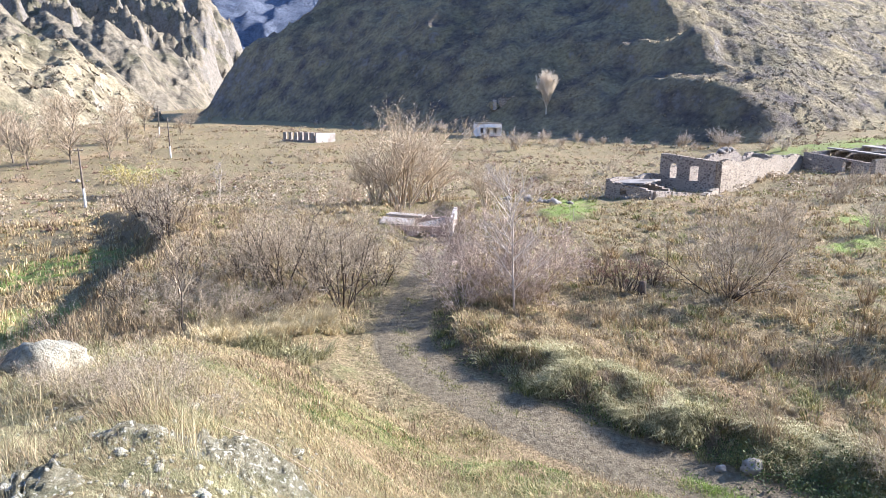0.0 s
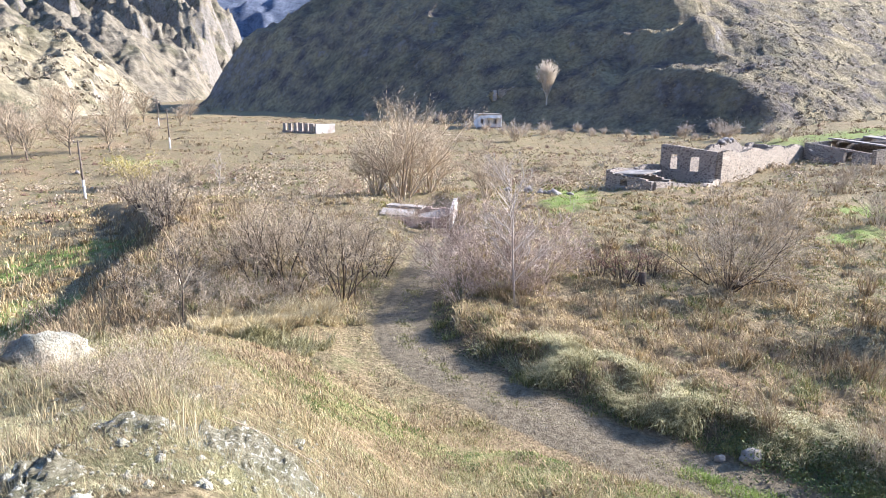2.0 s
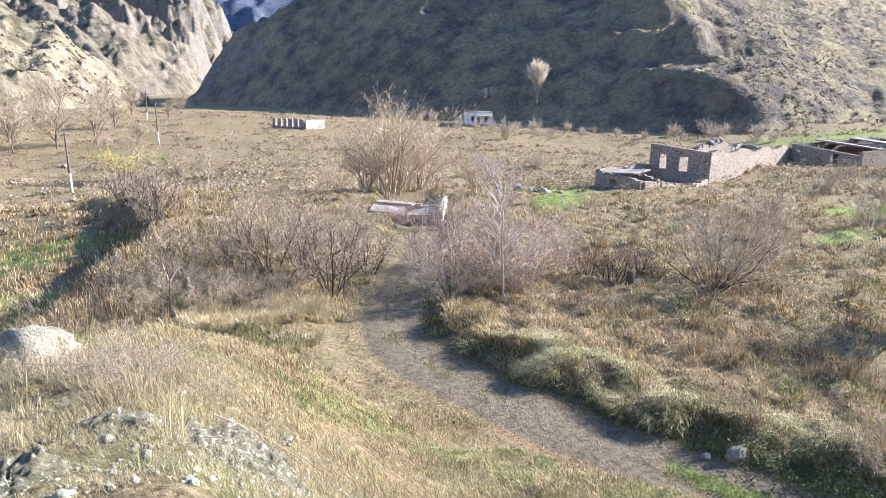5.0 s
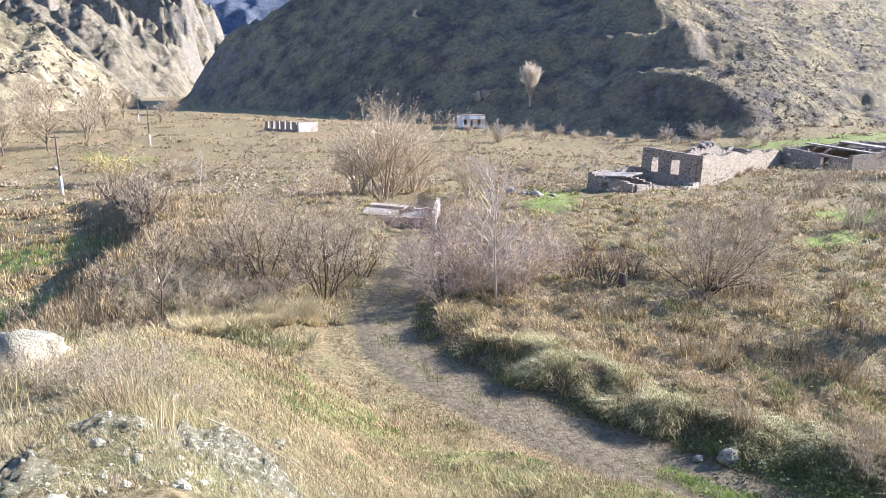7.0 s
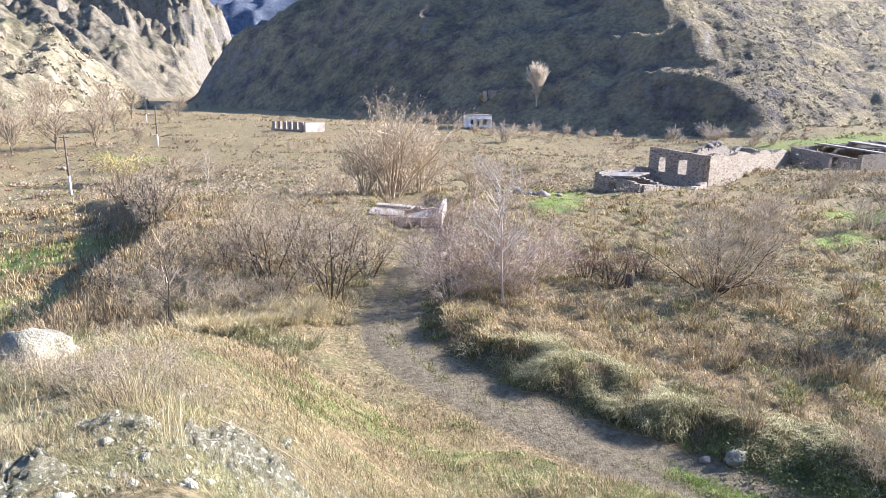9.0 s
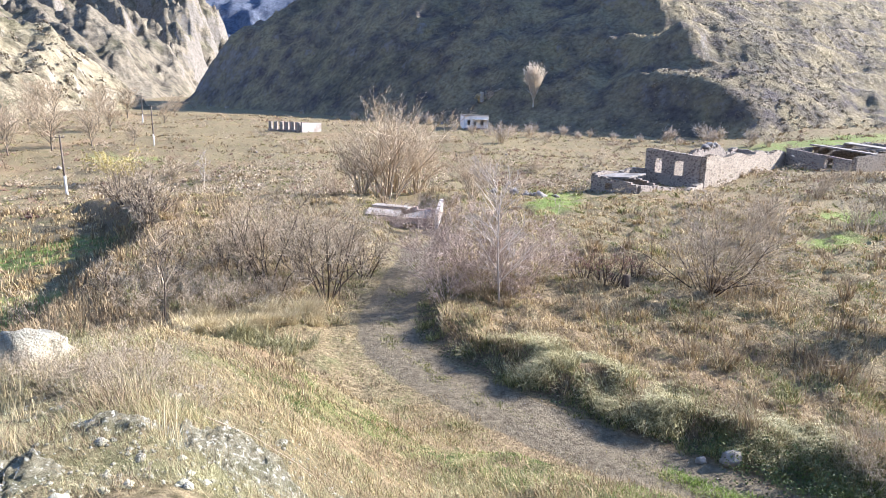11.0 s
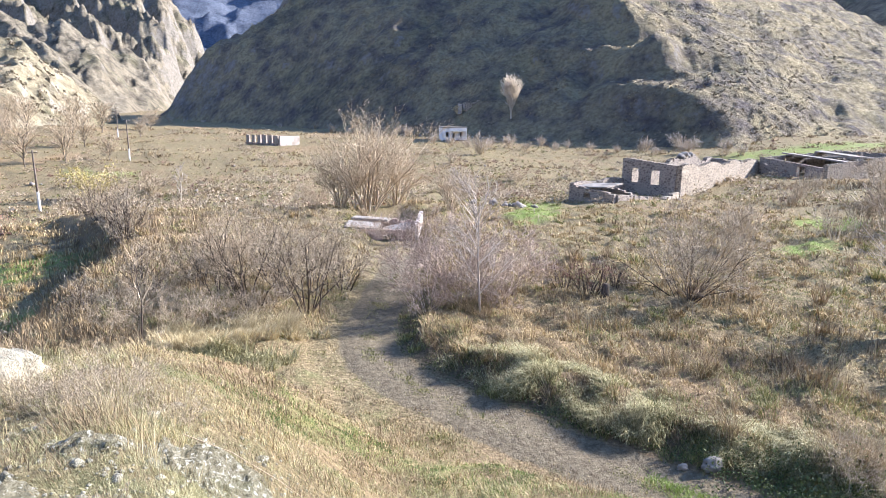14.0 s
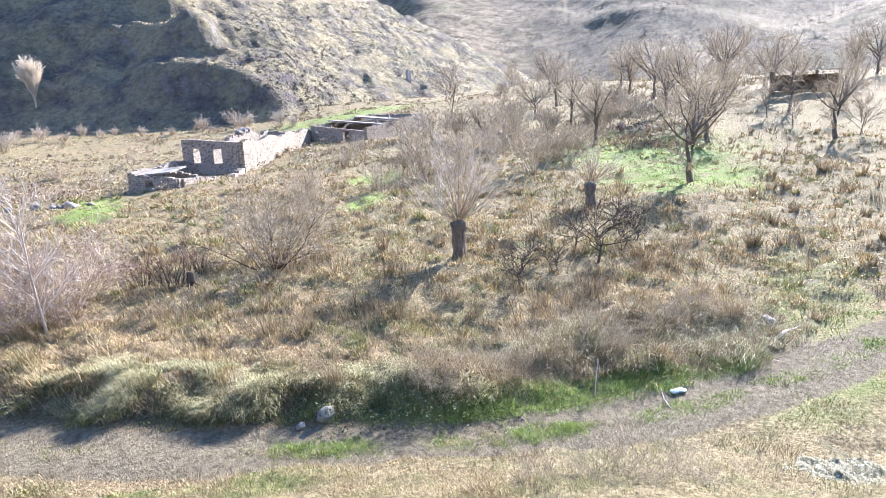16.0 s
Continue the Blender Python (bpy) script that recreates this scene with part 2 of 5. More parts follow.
def gnoise(x, y):
    xi, yi = np.floor(x).astype(np.int64), np.floor(y).astype(np.int64)
    fx, fy = x - xi, y - yi
    u, v = fx * fx * fx * (fx * (fx * 6 - 15) + 10), fy * fy * fy * (fy * (fy * 6 - 15) + 10)

    def corner(i, j):
        a = _grad[(_perm[(xi + i) & 511] + yi + j) & 511]
        return np.cos(a) * (fx - i) + np.sin(a) * (fy - j)
    a = corner(0, 0) * (1 - u) + corner(1, 0) * u
    b = corner(0, 1) * (1 - u) + corner(1, 1) * u
    return (a * (1 - v) + b * v) * 1.5


def fbm(x, y, size, octaves=4, gain=0.5):
    s, a = 0.0, 1.0
    for i in range(octaves):
        s = s + a * gnoise(x / size + 17.3 * i, y / size - 9.1 * i)
        size, a = size / 2.03, a * gain
    return s


def ridged(x, y, size, octaves=5, gain=0.5):
    s, a = 0.0, 1.0
    for i in range(octaves):
        s = s + a * (1 - 2 * np.abs(gnoise(x / size + 31.7 * i, y / size + 5.3 * i)))
        size, a = size / 2.1, a * gain
    return s


def smooth(a, b, v):
    t = np.clip((v - a) / (b - a), 0, 1)
    return t * t * (3 - 2 * t)


def smin(a, b, k):
    h = np.clip(0.5 + 0.5 * (b - a) / k, 0, 1)
    return b * (1 - h) + a * h - k * h * (1 - h)


def spline(points, n=16):
    p = np.array(points, float)
    p = np.vstack([2 * p[0] - p[1], p, 2 * p[-1] - p[-2]])
    out = []
    for i in range(1, len(p) - 2):
        t = np.linspace(0, 1, n, endpoint=False)[:, None]
        a, b, c, d = p[i - 1], p[i], p[i + 1], p[i + 2]
        out.append(0.5 * (2 * b + (c - a) * t + (2 * a - 5 * b + 4 * c - d) * t ** 2 + (3 * b - a - 3 * c + d) * t ** 3))
    return np.vstack(out + [p[-2][None]])


def line_dist(x, y, pl):
    """Distance to a polyline, signed: positive on its left."""
    best, sign = np.full(np.shape(x), 1e9), np.zeros(np.shape(x))
    for (ax, ay), (bx, by) in zip(pl[:-1], pl[1:]):
        dx, dy = bx - ax, by - ay
        t = np.clip(((x - ax) * dx + (y - ay) * dy) / (dx * dx + dy * dy), 0, 1)
        ex, ey = x - ax - t * dx, y - ay - t * dy
        d = np.hypot(ex, ey)
        m = d < best
        best = np.where(m, d, best)
        sign = np.where(m, np.sign(dx * ey - dy * ex), sign)
    return best * np.where(sign == 0, 1, sign)


# the dirt track: from the far bushes, round the foot of the knoll, and away to the side
TRACK = spline([(-3.0, 60), (-1.0, 44), (-0.9, 34), (-1.5, 27), (-1.8, 22.5), (-1.3, 19.8), (0.2, 17.4), (2.2, 15.2), (4.6, 13.0),
                (8.0, 10.3), (11.8, 8.0), (16.5, 6.3), (22, 5.2), (30, 3.5), (45, 0)], 5)
LANE = spline([(17, 6.6), (22.5, 7.8), (27.3, 10.2), (35.2, 14.0), (46.3, 19.4), (62, 27)], 4)
# the edge of the upper terrace, above the lower meadow
EDGE = spline([(-13.0, 10), (-13.6, 20), (-14.4, 25.2), (-15.2, 30.0), (-16.0, 35.5), (-18.6, 43.3), (-22.5, 50.8), (-31, 60)], 4)


def track_height(x, y):
    return 4.2 - 1.2 * smooth(26, 60, y) + 0.2 * smooth(10, 30, x)


def ground(x, y, detail=True):
    x, y = np.asarray(x, float), np.asarray(y, float)
    r = np.hypot(x, y)
    # upper terrace to valley floor
    terrace = 4.3 + 0.9 * smooth(25, 60, x) + 0.095 * np.clip(x - 60, 0, 60) - 0.9 * smooth(45, 75, y) * smooth(45, 10, x)
    valley = 0.9 + 4.0 * smooth(95, 250, y) + 0.10 * np.clip(x - 60, 0, 40) + 0.012 * np.clip(y - 250, 0, 2000) - 2.6 * smooth(-15, -45, x) * smooth(150, 90, y)
    far = smooth(58, 88, y - 0.6 * np.clip(x - 4, 0, 80) + 10 * smooth(10, -20, x))
    z = terrace * (1 - far) + valley * far
    # bank down to the lower meadow
    e = line_dist(x, y, EDGE)
    drop = 3.0 * smooth(-1.0, 2.6, e) * smooth(75, 45, y) + 1.0 * smooth(2, 18, e) * smooth(85, 50, y)
    z = z - drop * (1 - far)
    # knoll under the camera
    a = np.degrees(np.arctan2(x, y))
    back = smooth(100, 140, np.abs(a))
    turn = smooth(-26, 4, a)
    near = (0.19 + 0.33 * turn) * (1 - back) + 0.12 * back
    fall = (0.19 + 0.14 * turn) * (1 - back) + 0.12 * back
    rim = 11 + 3 * smooth(-33, -12, a) + 20 * back
    top = 10.4 - near * np.minimum(r, 7.5) - fall * np.clip(r - 7.5, 0, rim - 7.5) - 0.65 * np.maximum(r - rim, 0)
    z = -smin(-z, -top, 0.5)
    if detail:
        z = z + 0.30 * fbm(x, y, 9.0, 4) * smooth(2, 9, r) + 0.07 * fbm(x, y, 1.1, 3) * (1 + 1.6 * smooth(12, 16, r)) + 0.10 * np.clip(fbm(x, y, 1.7, 2), 0, 1) * smooth(14, 17, r) * smooth(90, 50, r) + 0.5 * fbm(x, y, 45, 3) * smooth(50, 110, r) + 2.5 * fbm(x, y, 190, 3) * smooth(250, 500, r)
        # tussocky hummocks beside the track
        z = z + (0.16 * np.abs(fbm(x, y, 1.3, 3, 0.55)) + 0.22 * np.clip(fbm(x + 70, y, 3.1, 2), 0, 1)) * smooth(2.6, 4.5, np.abs(line_dist(x, y, TRACK))) * smooth(12, 15, r) * smooth(75, 45, r)
        # stepped field edges across the valley floor
        z = z + 0.5 * smooth(-0.15, 0.15, fbm(x * 0.35 + 40, y, 26, 2)) * smooth(70, 100, y) * smooth(260, 200, y)
    # verge bank on the outer side of the track, cut for the wheels
    d = line_dist(x, y, TRACK)
    near = smooth(2.6, 1.3, np.abs(d))
    th = track_height(x, y)
    fade = smooth(64, 44, y)
    bank = 0.36 * (0.85 + 0.5 * fbm(x, y, 2.2, 3)) * np.exp(-((d - 2.8 - 0.25 * fbm(x + 9, y, 3.0, 2)) / 1.0) ** 2) * (d > 0) * smooth(14.5, 9, x) * smooth(34, 22, y)
    z = z + bank
    dip = -0.05 * np.exp(-((np.abs(d) - 0.75) / 0.28) ** 2)
    w = near * fade * smooth(40, 24, x)
    return z * (1 - w) + (th + dip + (0.03 * fbm(x, y, 0.8, 3) if detail else 0)) * w


def spur(x, y):
    """The big shaded mountain: planes meeting in crests, with gullies down the fall line, benches and crags."""
    d1 = (x - 80) * 0.679 + (y - 155) * 0.734
    cross = -0.734 * x + 0.679 * y
    s1 = 0.68 + 0.32 * smooth(60, -40, x) + 0.3 * smooth(-60, -110, x)
    z1 = 4 + s1 * d1 - 2.0 * np.exp(-(d1 / 25) ** 2)
    # the crest that falls to the valley in two shoulders
    a, b = (x + 114) * 0.933 + (y - 374) * 0.36, -(x + 114) * 0.36 + (y - 374) * 0.933
    z2 = np.interp(a, [-60, -37, -15, -7, 4, 18, 30, 44, 90, 200], [-30, 0, 14, 27, 41, 45, 52, 64, 100, 170])
    z2 = z2 + 1.6 * fbm(x, y, 16, 4, 0.6) - 0.8 * np.maximum(b, 0) + 0.04 * np.maximum(-b, 0)
    z3 = 6.0 - 0.22 * (x - 76) + 0.50 * (y - 158)
    z4 = 108 - 0.75 * (x - 170) + 0.12 * (y - 240)
    w = smooth(0, 40, d1)
    m = smin(smin(smin(z1, z2, 3), smin(z3, z4, 14), 3), 96 + 0 * x, 14)
    lit = smooth(-6, 10, z1 - z3)
    edge = np.exp(-((z1 - z3) / 16) ** 2)
    wob = 14 * fbm(x, y, 60, 2)
    gully = ridged(cross + wob, 0.28 * d1, 46, 5, 0.55)
    crag = np.clip(ridged(x, y, 30, 5, 0.62) - 0.2, 0, 2) * smooth(40, 90, d1 + 50 * smooth(-30, -90, x)) * smooth(-0.35, 0.3, fbm(x, y, 70, 2))
    bench = np.sin(m * 0.36 + 0.02 * x + 2.2 * fbm(x, y, 55, 2))
    steps = (0.2 + 0.35 * lit) * np.sin(m * 0.8 + 3 * fbm(x, y, 50, 2)) * smooth(0, 25, d1) + 2.4 * edge * bench * smooth(4, 20, d1)
    return m + w * ((3.0 - 1.4 * lit) * gully + (1.7 - 0.5 * lit) * fbm(x, y, 13, 5, 0.6) + 3.2 * (1 - lit) * crag) + steps - 2.0


def crest_hill(x, y, az, el, rc, front, back):
    """A ridge whose crest runs about the valley at the distance rc; el: its height angles over azimuths az."""
    a, r = np.degrees(np.arctan2(x, y)), np.hypot(x, y)
    top = 12 + rc * np.tan(np.radians(np.interp(a, az, el)))
    rise = r - rc
    return top + np.where(rise < 0, front * rise, -back * rise), rise


def left_hill(x, y):
    """The sunlit rocky spur that comes down into the valley from the side."""
    z, rise = crest_hill(x, y, (-80, -45, -32, -29.5, -27, -24.7, -23.1, -21.5, -14), (15, 8, 4.7, 3.9, 2.3, 0.6, -0.3, -2.2, -9), 330, 0.34, 0.5)
    k = smooth(0, 14, z - 2)
    ribs = ridged(x + 0.5 * y, 0.35 * y - 0.2 * x, 52, 5, 0.56)
    return z + k * (5 * ribs - 2.5 + 1.5 * ridged(x, y, 15, 4, 0.6)) + 0.5 * k * np.sin(z * 1.1 + 3 * fbm(x, y, 40, 2)) - 1.5


def flank_range(x, y):
    """The ranges across the valley: a rounded ridge in front, sharp peaks behind."""
    z1, r1 = crest_hill(x, y, (-60, -36, -32, -28.5, -25.6, -22.3, -21.1, -19.5, -18.4, -16, -10), (9, 7.2, 6.2, 5.9, 5.2, 4.1, 3.0, 1.7, 0.2, -3, -6), 640, 0.33, 0.4)
    a = np.degrees(np.arctan2(x, y))
    saw = lambda ph: 2 * np.abs(2 * (ph - np.floor(ph)) - 1) - 1
    f1 = saw((a + 0.016 * r1) / 3.6 + 0.5 * fbm(x, y, 120, 2))
    z1 = z1 + smooth(0, 30, z1 - 4) * (5.5 * f1 - 3 + 5 * ridged(x + 0.3 * y, 0.3 * y, 60, 5, 0.55) - 4 + 2.4 * ridged(x, y, 24, 5, 0.65))
    z2, r2 = crest_hill(x, y, (-60, -30, -26, -23.2, -21, -19.2, -17.9, -17.2, -16.4, -15, -12), (11, 10.5, 9.5, 8.4, 9.4, 8.0, 6.2, 5.0, 3.9, 2.0, -3), 1120, 0.36, 0.5)
    f2 = saw((a + 0.022 * r2) / 4.6 + 0.6 * fbm(x, y, 200, 3))
    z2 = z2 + smooth(0, 60, z2 - 4) * (17 * f2 - 10 + 15 * ridged(x, y, 120, 6, 0.6) - 9 + 7 * ridged(x, y, 36, 5, 0.65))
    return np.maximum(z1, z2)


def far_range(x, y):
    """The head of the valley, far back, and the hills behind the meadow."""
    r, a = np.hypot(x, y), np.degrees(np.arctan2(x, y))
    start = 1250 - 640 * smooth(0, 14, a) - 270 * smooth(28, 40, a) * smooth(130, 95, a) + 25 * np.sin(a * 0.3)
    up = np.maximum(r - start, -40)
    lim = 0.30 - 0.10 * smooth(25, 50, a) * smooth(125, 85, a)
    z = smin(3 + (0.48 - 0.18 * smooth(28, 40, a) * smooth(130, 95, a)) * up, lim * r, 50)
    wx, wy = x + 60 * fbm(x, y, 200, 2), y + 60 * fbm(x + 500, y, 200, 2)
    size = 38 - 32 * smooth(28, 40, a) * smooth(130, 95, a)
    return z + smooth(0, 200, up) * (size * ridged(wx, wy, 260, 6, 0.48) - 0.5 * size)


def grid_mesh(name, az, rad, height, mat, attrs=None, keep=None):
    """A sheet on rings and spokes about the knoll: az in degrees clockwise from +y."""
    A, Rr = np.meshgrid(np.radians(az), rad)
    x, y = Rr * np.sin(A), Rr * np.cos(A)
    z = height(x, y)
    nr, na = x.shape
    idx = np.arange(nr * na).reshape(nr, na)
    quads = np.stack([idx[:-1, :-1], idx[:-1, 1:], idx[1:, 1:], idx[1:, :-1]], -1).reshape(-1, 4)[:, ::-1]
    co = np.stack([x, y, z], -1).reshape(-1, 3)
    if keep is not None:
        k = keep(x, y, z).reshape(-1)
        quads = quads[k[quads].any(1)]
        used = np.unique(quads)
        remap = np.full(len(co), -1)
        remap[used] = np.arange(len(used))
        co, quads = co[used], remap[quads]
    me = raw_mesh(name, co, quads, 4, mat, True)
    for key, fn in (attrs or {}).items():
        at = me.attributes.new(key, "FLOAT", "POINT")
        at.data.foreach_set("value", np.clip(fn(co[:, 0], co[:, 1]), 0, 1).astype(np.float32))
    return me


def raw_mesh(name, co, faces, corners, mat, shade=False):
    me = bpy.data.meshes.new(name)
    me.vertices.add(len(co))
    me.vertices.foreach_set("co", np.asarray(co, np.float32).ravel())
    n = len(faces)
    me.loops.add(n * corners)
    me.loops.foreach_set("vertex_index", np.asarray(faces, np.int32).ravel())
    me.polygons.add(n)
    me.polygons.foreach_set("loop_start", np.arange(0, n * corners, corners, dtype=np.int32))
    me.materials.append(mat)
    me.update(calc_edges=True)
    if shade:
        me.polygons.foreach_set("use_smooth", np.ones(n, bool))
    me.validate()
    return me


def blob(x, y, cx, cy, rx, ry, turn=0.0, soft=0.4):
    c, s = math.cos(radians(turn)), math.sin(radians(turn))
    u, v = ((x - cx) * c + (y - cy) * s) / rx, (-(x - cx) * s + (y - cy) * c) / ry
    return smooth(1 + soft, 1 - soft, np.hypot(u, v) + 0.35 * fbm(x, y, min(rx, ry) * 0.8, 3))


# where fresh green grass grows: x, y, half-length, half-width, turn
GREENS = [(-2.2, 10.8, 1.4, 0.8, 60), (-0.9, 12.4, 1.6, 0.9, -20), (0.8, 11.9, 1.8, 0.9, -20), (2.4, 10.3, 1.9, 0.8, -35), (11.5, 10.6, 4.2, 0.5, -31), (8.2, 10.4, 4.2, 0.45, -37), (23.9, 37.6, 3.2, 1.1, 30),
          (55, 37, 11, 8, 30), (44, 26, 7, 5, 30), (9.8, 51, 1.7, 6, -20), (11.5, 59, 2.0, 4, -25), (24, 8.8, 6, 1.6, 25), (-27, 42, 7, 4, 50), (-19.5, 31, 2.5, 3.5, 20),
          (9.6, 11.8, 1.6, 0.7, -38), (32, 48, 4, 2, 30), (95, 150, 30, 8, 20), (-54, 118, 6, 3, 0),
          (19.5, 5.5, 4.5, 1.0, 0)]


def greenness(x, y):
    g = 0.0
    for k, b in enumerate(GREENS):
        g = np.maximum(g, (0.5 if k < 4 else 0.45 if b[0] > 18 and b[1] < 10 else 1.0) * blob(x, y, *b))     # thin on the knoll's slope and by the lane
    return g


def trackness(x, y):
    d, l = np.abs(line_dist(x, y, TRACK) - 0.35), np.abs(line_dist(x, y, LANE))
    t = smooth(1.45, 0.5, d) * smooth(44, 33, y) * smooth(42, 28, x) - 0.4 * smooth(0.4, 0.12, d)
    return np.maximum(np.maximum(t, 0.45 * smooth(1.6, 0.5, l)), 0.4 * blob(x, y, 11.5, 4.8, 4.0, 1.6, -20))


def soilness(x, y):
    e = line_dist(x, y, EDGE)
    d = line_dist(x, y, TRACK)
    verge = smooth(1.2, 1.8, d) * smooth(3.2, 2.4, d) * smooth(14, 8, x) * smooth(40, 30, y)
    return np.maximum(np.maximum(0.6 * smooth(0, 1, e) * smooth(4.5, 2.5, e) * smooth(62, 48, y), 0.8 * verge), 0.8 * blob(x, y, 9.0, 65, 3, 1.5, -30))


az_view = np.arange(-42, 83.9, 0.38)
az_back = np.linspace(84, 318, 60)
g_rad = np.concatenate([[-0.05], np.geomspace(1.2, 60, 250)[:-1], np.geomspace(60, 3200, 110)])
ground_ob = tagged(new("ground", grid_mesh("ground", np.concatenate([az_view, az_back]), g_rad, ground, M_GROUND,
                   {"green": greenness, "track": trackness, "soil": soilness})),
                   "valley floor of dry winter grass with a worn dirt track", "ground", kind="structure")
over = lambda f: (lambda x, y, z: f(x, y) > ground(x, y, False) - 1.5)
spur_ob = tagged(new("mountain", grid_mesh("mountain", np.arange(-24, 52, 0.17), np.geomspace(120, 620, 260), spur, M_HILL, None, over(spur))),
                 "steep shaded mountain spur of dry scrub and rock", "mountain", kind="structure")
hill_ob = tagged(new("hill", grid_mesh("hill", np.arange(-80, -14, 0.17), np.geomspace(190, 520, 170), left_hill, M_FAR, None, over(left_hill))),
                 "sunlit rocky hill with thin dry grass", "hill", kind="structure")
az_ring = np.concatenate([np.arange(-48, 90, 0.3), np.arange(90, 312.1, 3.0)])
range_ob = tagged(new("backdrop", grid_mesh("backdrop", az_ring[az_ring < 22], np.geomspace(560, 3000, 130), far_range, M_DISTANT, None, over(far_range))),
                  "far mountain range with bare ridges, tinted blue for haze", "mountains", kind="structure")
hills_ob = tagged(new("hills", grid_mesh("hills", az_ring[az_ring > 21], np.geomspace(300, 3000, 130), far_range, M_DOWNS, None, over(far_range))),
                  "dry hills with scrub and worn paths behind the meadow", "hills", kind="structure")
flank_ob = tagged(new("far_range", grid_mesh("far_range", np.arange(-50, -11.9, 0.12), np.geomspace(420, 1500, 240), flank_range, M_RANGE, None, over(flank_range))),
                  "sunlit rugged mountain range across the valley", "mountains", kind="structure")


def gz(x, y):
    return float(ground(np.array([float(x)]), np.array([float(y)]))[0])


# ---- builders ----
def part(name, me, parent=None, label=""):
    ob = new(name, me)
    if parent is not None:
        ob.parent = parent
    if label:
        ob["label"] = label
    return ob


def thing(name, x, y, label, category, group="", z=None, turn=0.0):
    e = new(name)
    e.empty_display_size = 0.3
    e.matrix_basis = pose(x, y, gz(x, y) if z is None else z, 0, 0, turn)
    return tagged(e, label, category, group)


def bm_mesh(name, bm, mat, shade=False):
    bmesh.ops.recalc_face_normals(bm, faces=bm.faces)
    me = bpy.data.meshes.new(name)
    bm.to_mesh(me)
    bm.free()
    me.materials.append(mat)
    if shade:
        me.polygons.foreach_set("use_smooth", np.ones(len(me.polygons), bool))
    return me


def add_box(bm, x0, x1, y0, y1, z0, z1, jitter=0.0, rng=None):
    vs = []
    for z in (z0, z1):
        for x, y in ((x0, y0), (x1, y0), (x1, y1), (x0, y1)):
            j = [rng.uniform(-jitter, jitter) for _ in range(3)] if rng else (0, 0, 0)
            vs.append(bm.verts.new((x + j[0], y + j[1], z + j[2])))
    for f in ((3, 2, 1, 0), (4, 5, 6, 7), (0, 1, 5, 4), (1, 2, 6, 5), (2, 3, 7, 6), (3, 0, 4, 7)):
        bm.faces.new([vs[i] for i in f])
    return vs


def box_mesh(name, size, mat, bevel=0.0, at=(0, 0, 0)):
    bm = bmesh.new()
    (sx, sy, sz), (ax, ay, az) = size, at
    add_box(bm, ax - sx / 2, ax + sx / 2, ay - sy / 2, ay + sy / 2, az, az + sz)
    if bevel:
        bmesh.ops.bevel(bm, geom=bm.edges[:], offset=bevel, segments=2, affect="EDGES")
    return bm_mesh(name, bm, mat)


def tube_mesh(name, polys, mat, sides=3):
    """Tapered tubes along polylines [(points, radii)], each closing in a tip."""
    cos, faces, base = [], [], 0
    ang = np.linspace(0, 2 * np.pi, sides, endpoint=False)
    ca, sa = np.cos(ang)[None, :, None], np.sin(ang)[None, :, None]
    for pts, rad in polys:
        pts = np.asarray(pts, float)
        n = len(pts)
        t = pts[-1] - pts[0]
        ref = np.array([0.0, 0, 1]) if abs(t[2]) < 0.8 * np.linalg.norm(t) else np.array([1.0, 0, 0])
        u = np.cross(t, ref)
        u /= np.linalg.norm(u) + 1e-9
        v = np.cross(t, u)
        v /= np.linalg.norm(v) + 1e-9
        ring = pts[:, None, :] + np.asarray(rad)[:, None, None] * (ca * u + sa * v)
        cos.append(ring[:-1].reshape(-1, 3))
        cos.append(pts[-1:])
        for i in range(n - 2):
            for k in range(sides):
                a, b = base + i * sides + k, base + i * sides + (k + 1) % sides
                faces.append((a, b, b + sides))
                faces.append((a, b + sides, a + sides))
        last, tip = base + (n - 2) * sides, base + (n - 1) * sides
        for k in range(sides):
            faces.append((last + k, last + (k + 1) % sides, tip))
        base = tip + 1
    return raw_mesh(name, np.vstack(cos), np.array(faces), 3, mat, True)


def ribbon_mesh(name, polys, mat, seed=1):
    """The thinnest twigs: narrow tapering strips of three points each, turned at random."""
    rng = np.random.RandomState(seed)
    p = np.array([q for q, _ in polys])
    r = np.array([w[0] for _, w in polys])[:, None]
    t = p[:, -1] - p[:, 0]
    side = np.cross(t, rng.normal(0, 1, t.shape))
    side /= np.linalg.norm(side, axis=1)[:, None] + 1e-9
    side = side * r * 1.25
    co = np.stack([p[:, 0] - side, p[:, 0] + side, p[:, 1] - side * 0.75, p[:, 1] + side * 0.75, p[:, -1]], 1).reshape(-1, 3)
    i = (np.arange(len(p)) * 5)[:, None]
    tri = np.concatenate([i + np.array([[0, 1, 3]]), i + np.array([[0, 3, 2]]), i + np.array([[2, 3, 4]])], 1).reshape(-1, 3)
    return raw_mesh(name, co, tri, 3, mat)


def unit(v):
    return v / (np.linalg.norm(v) + 1e-9)


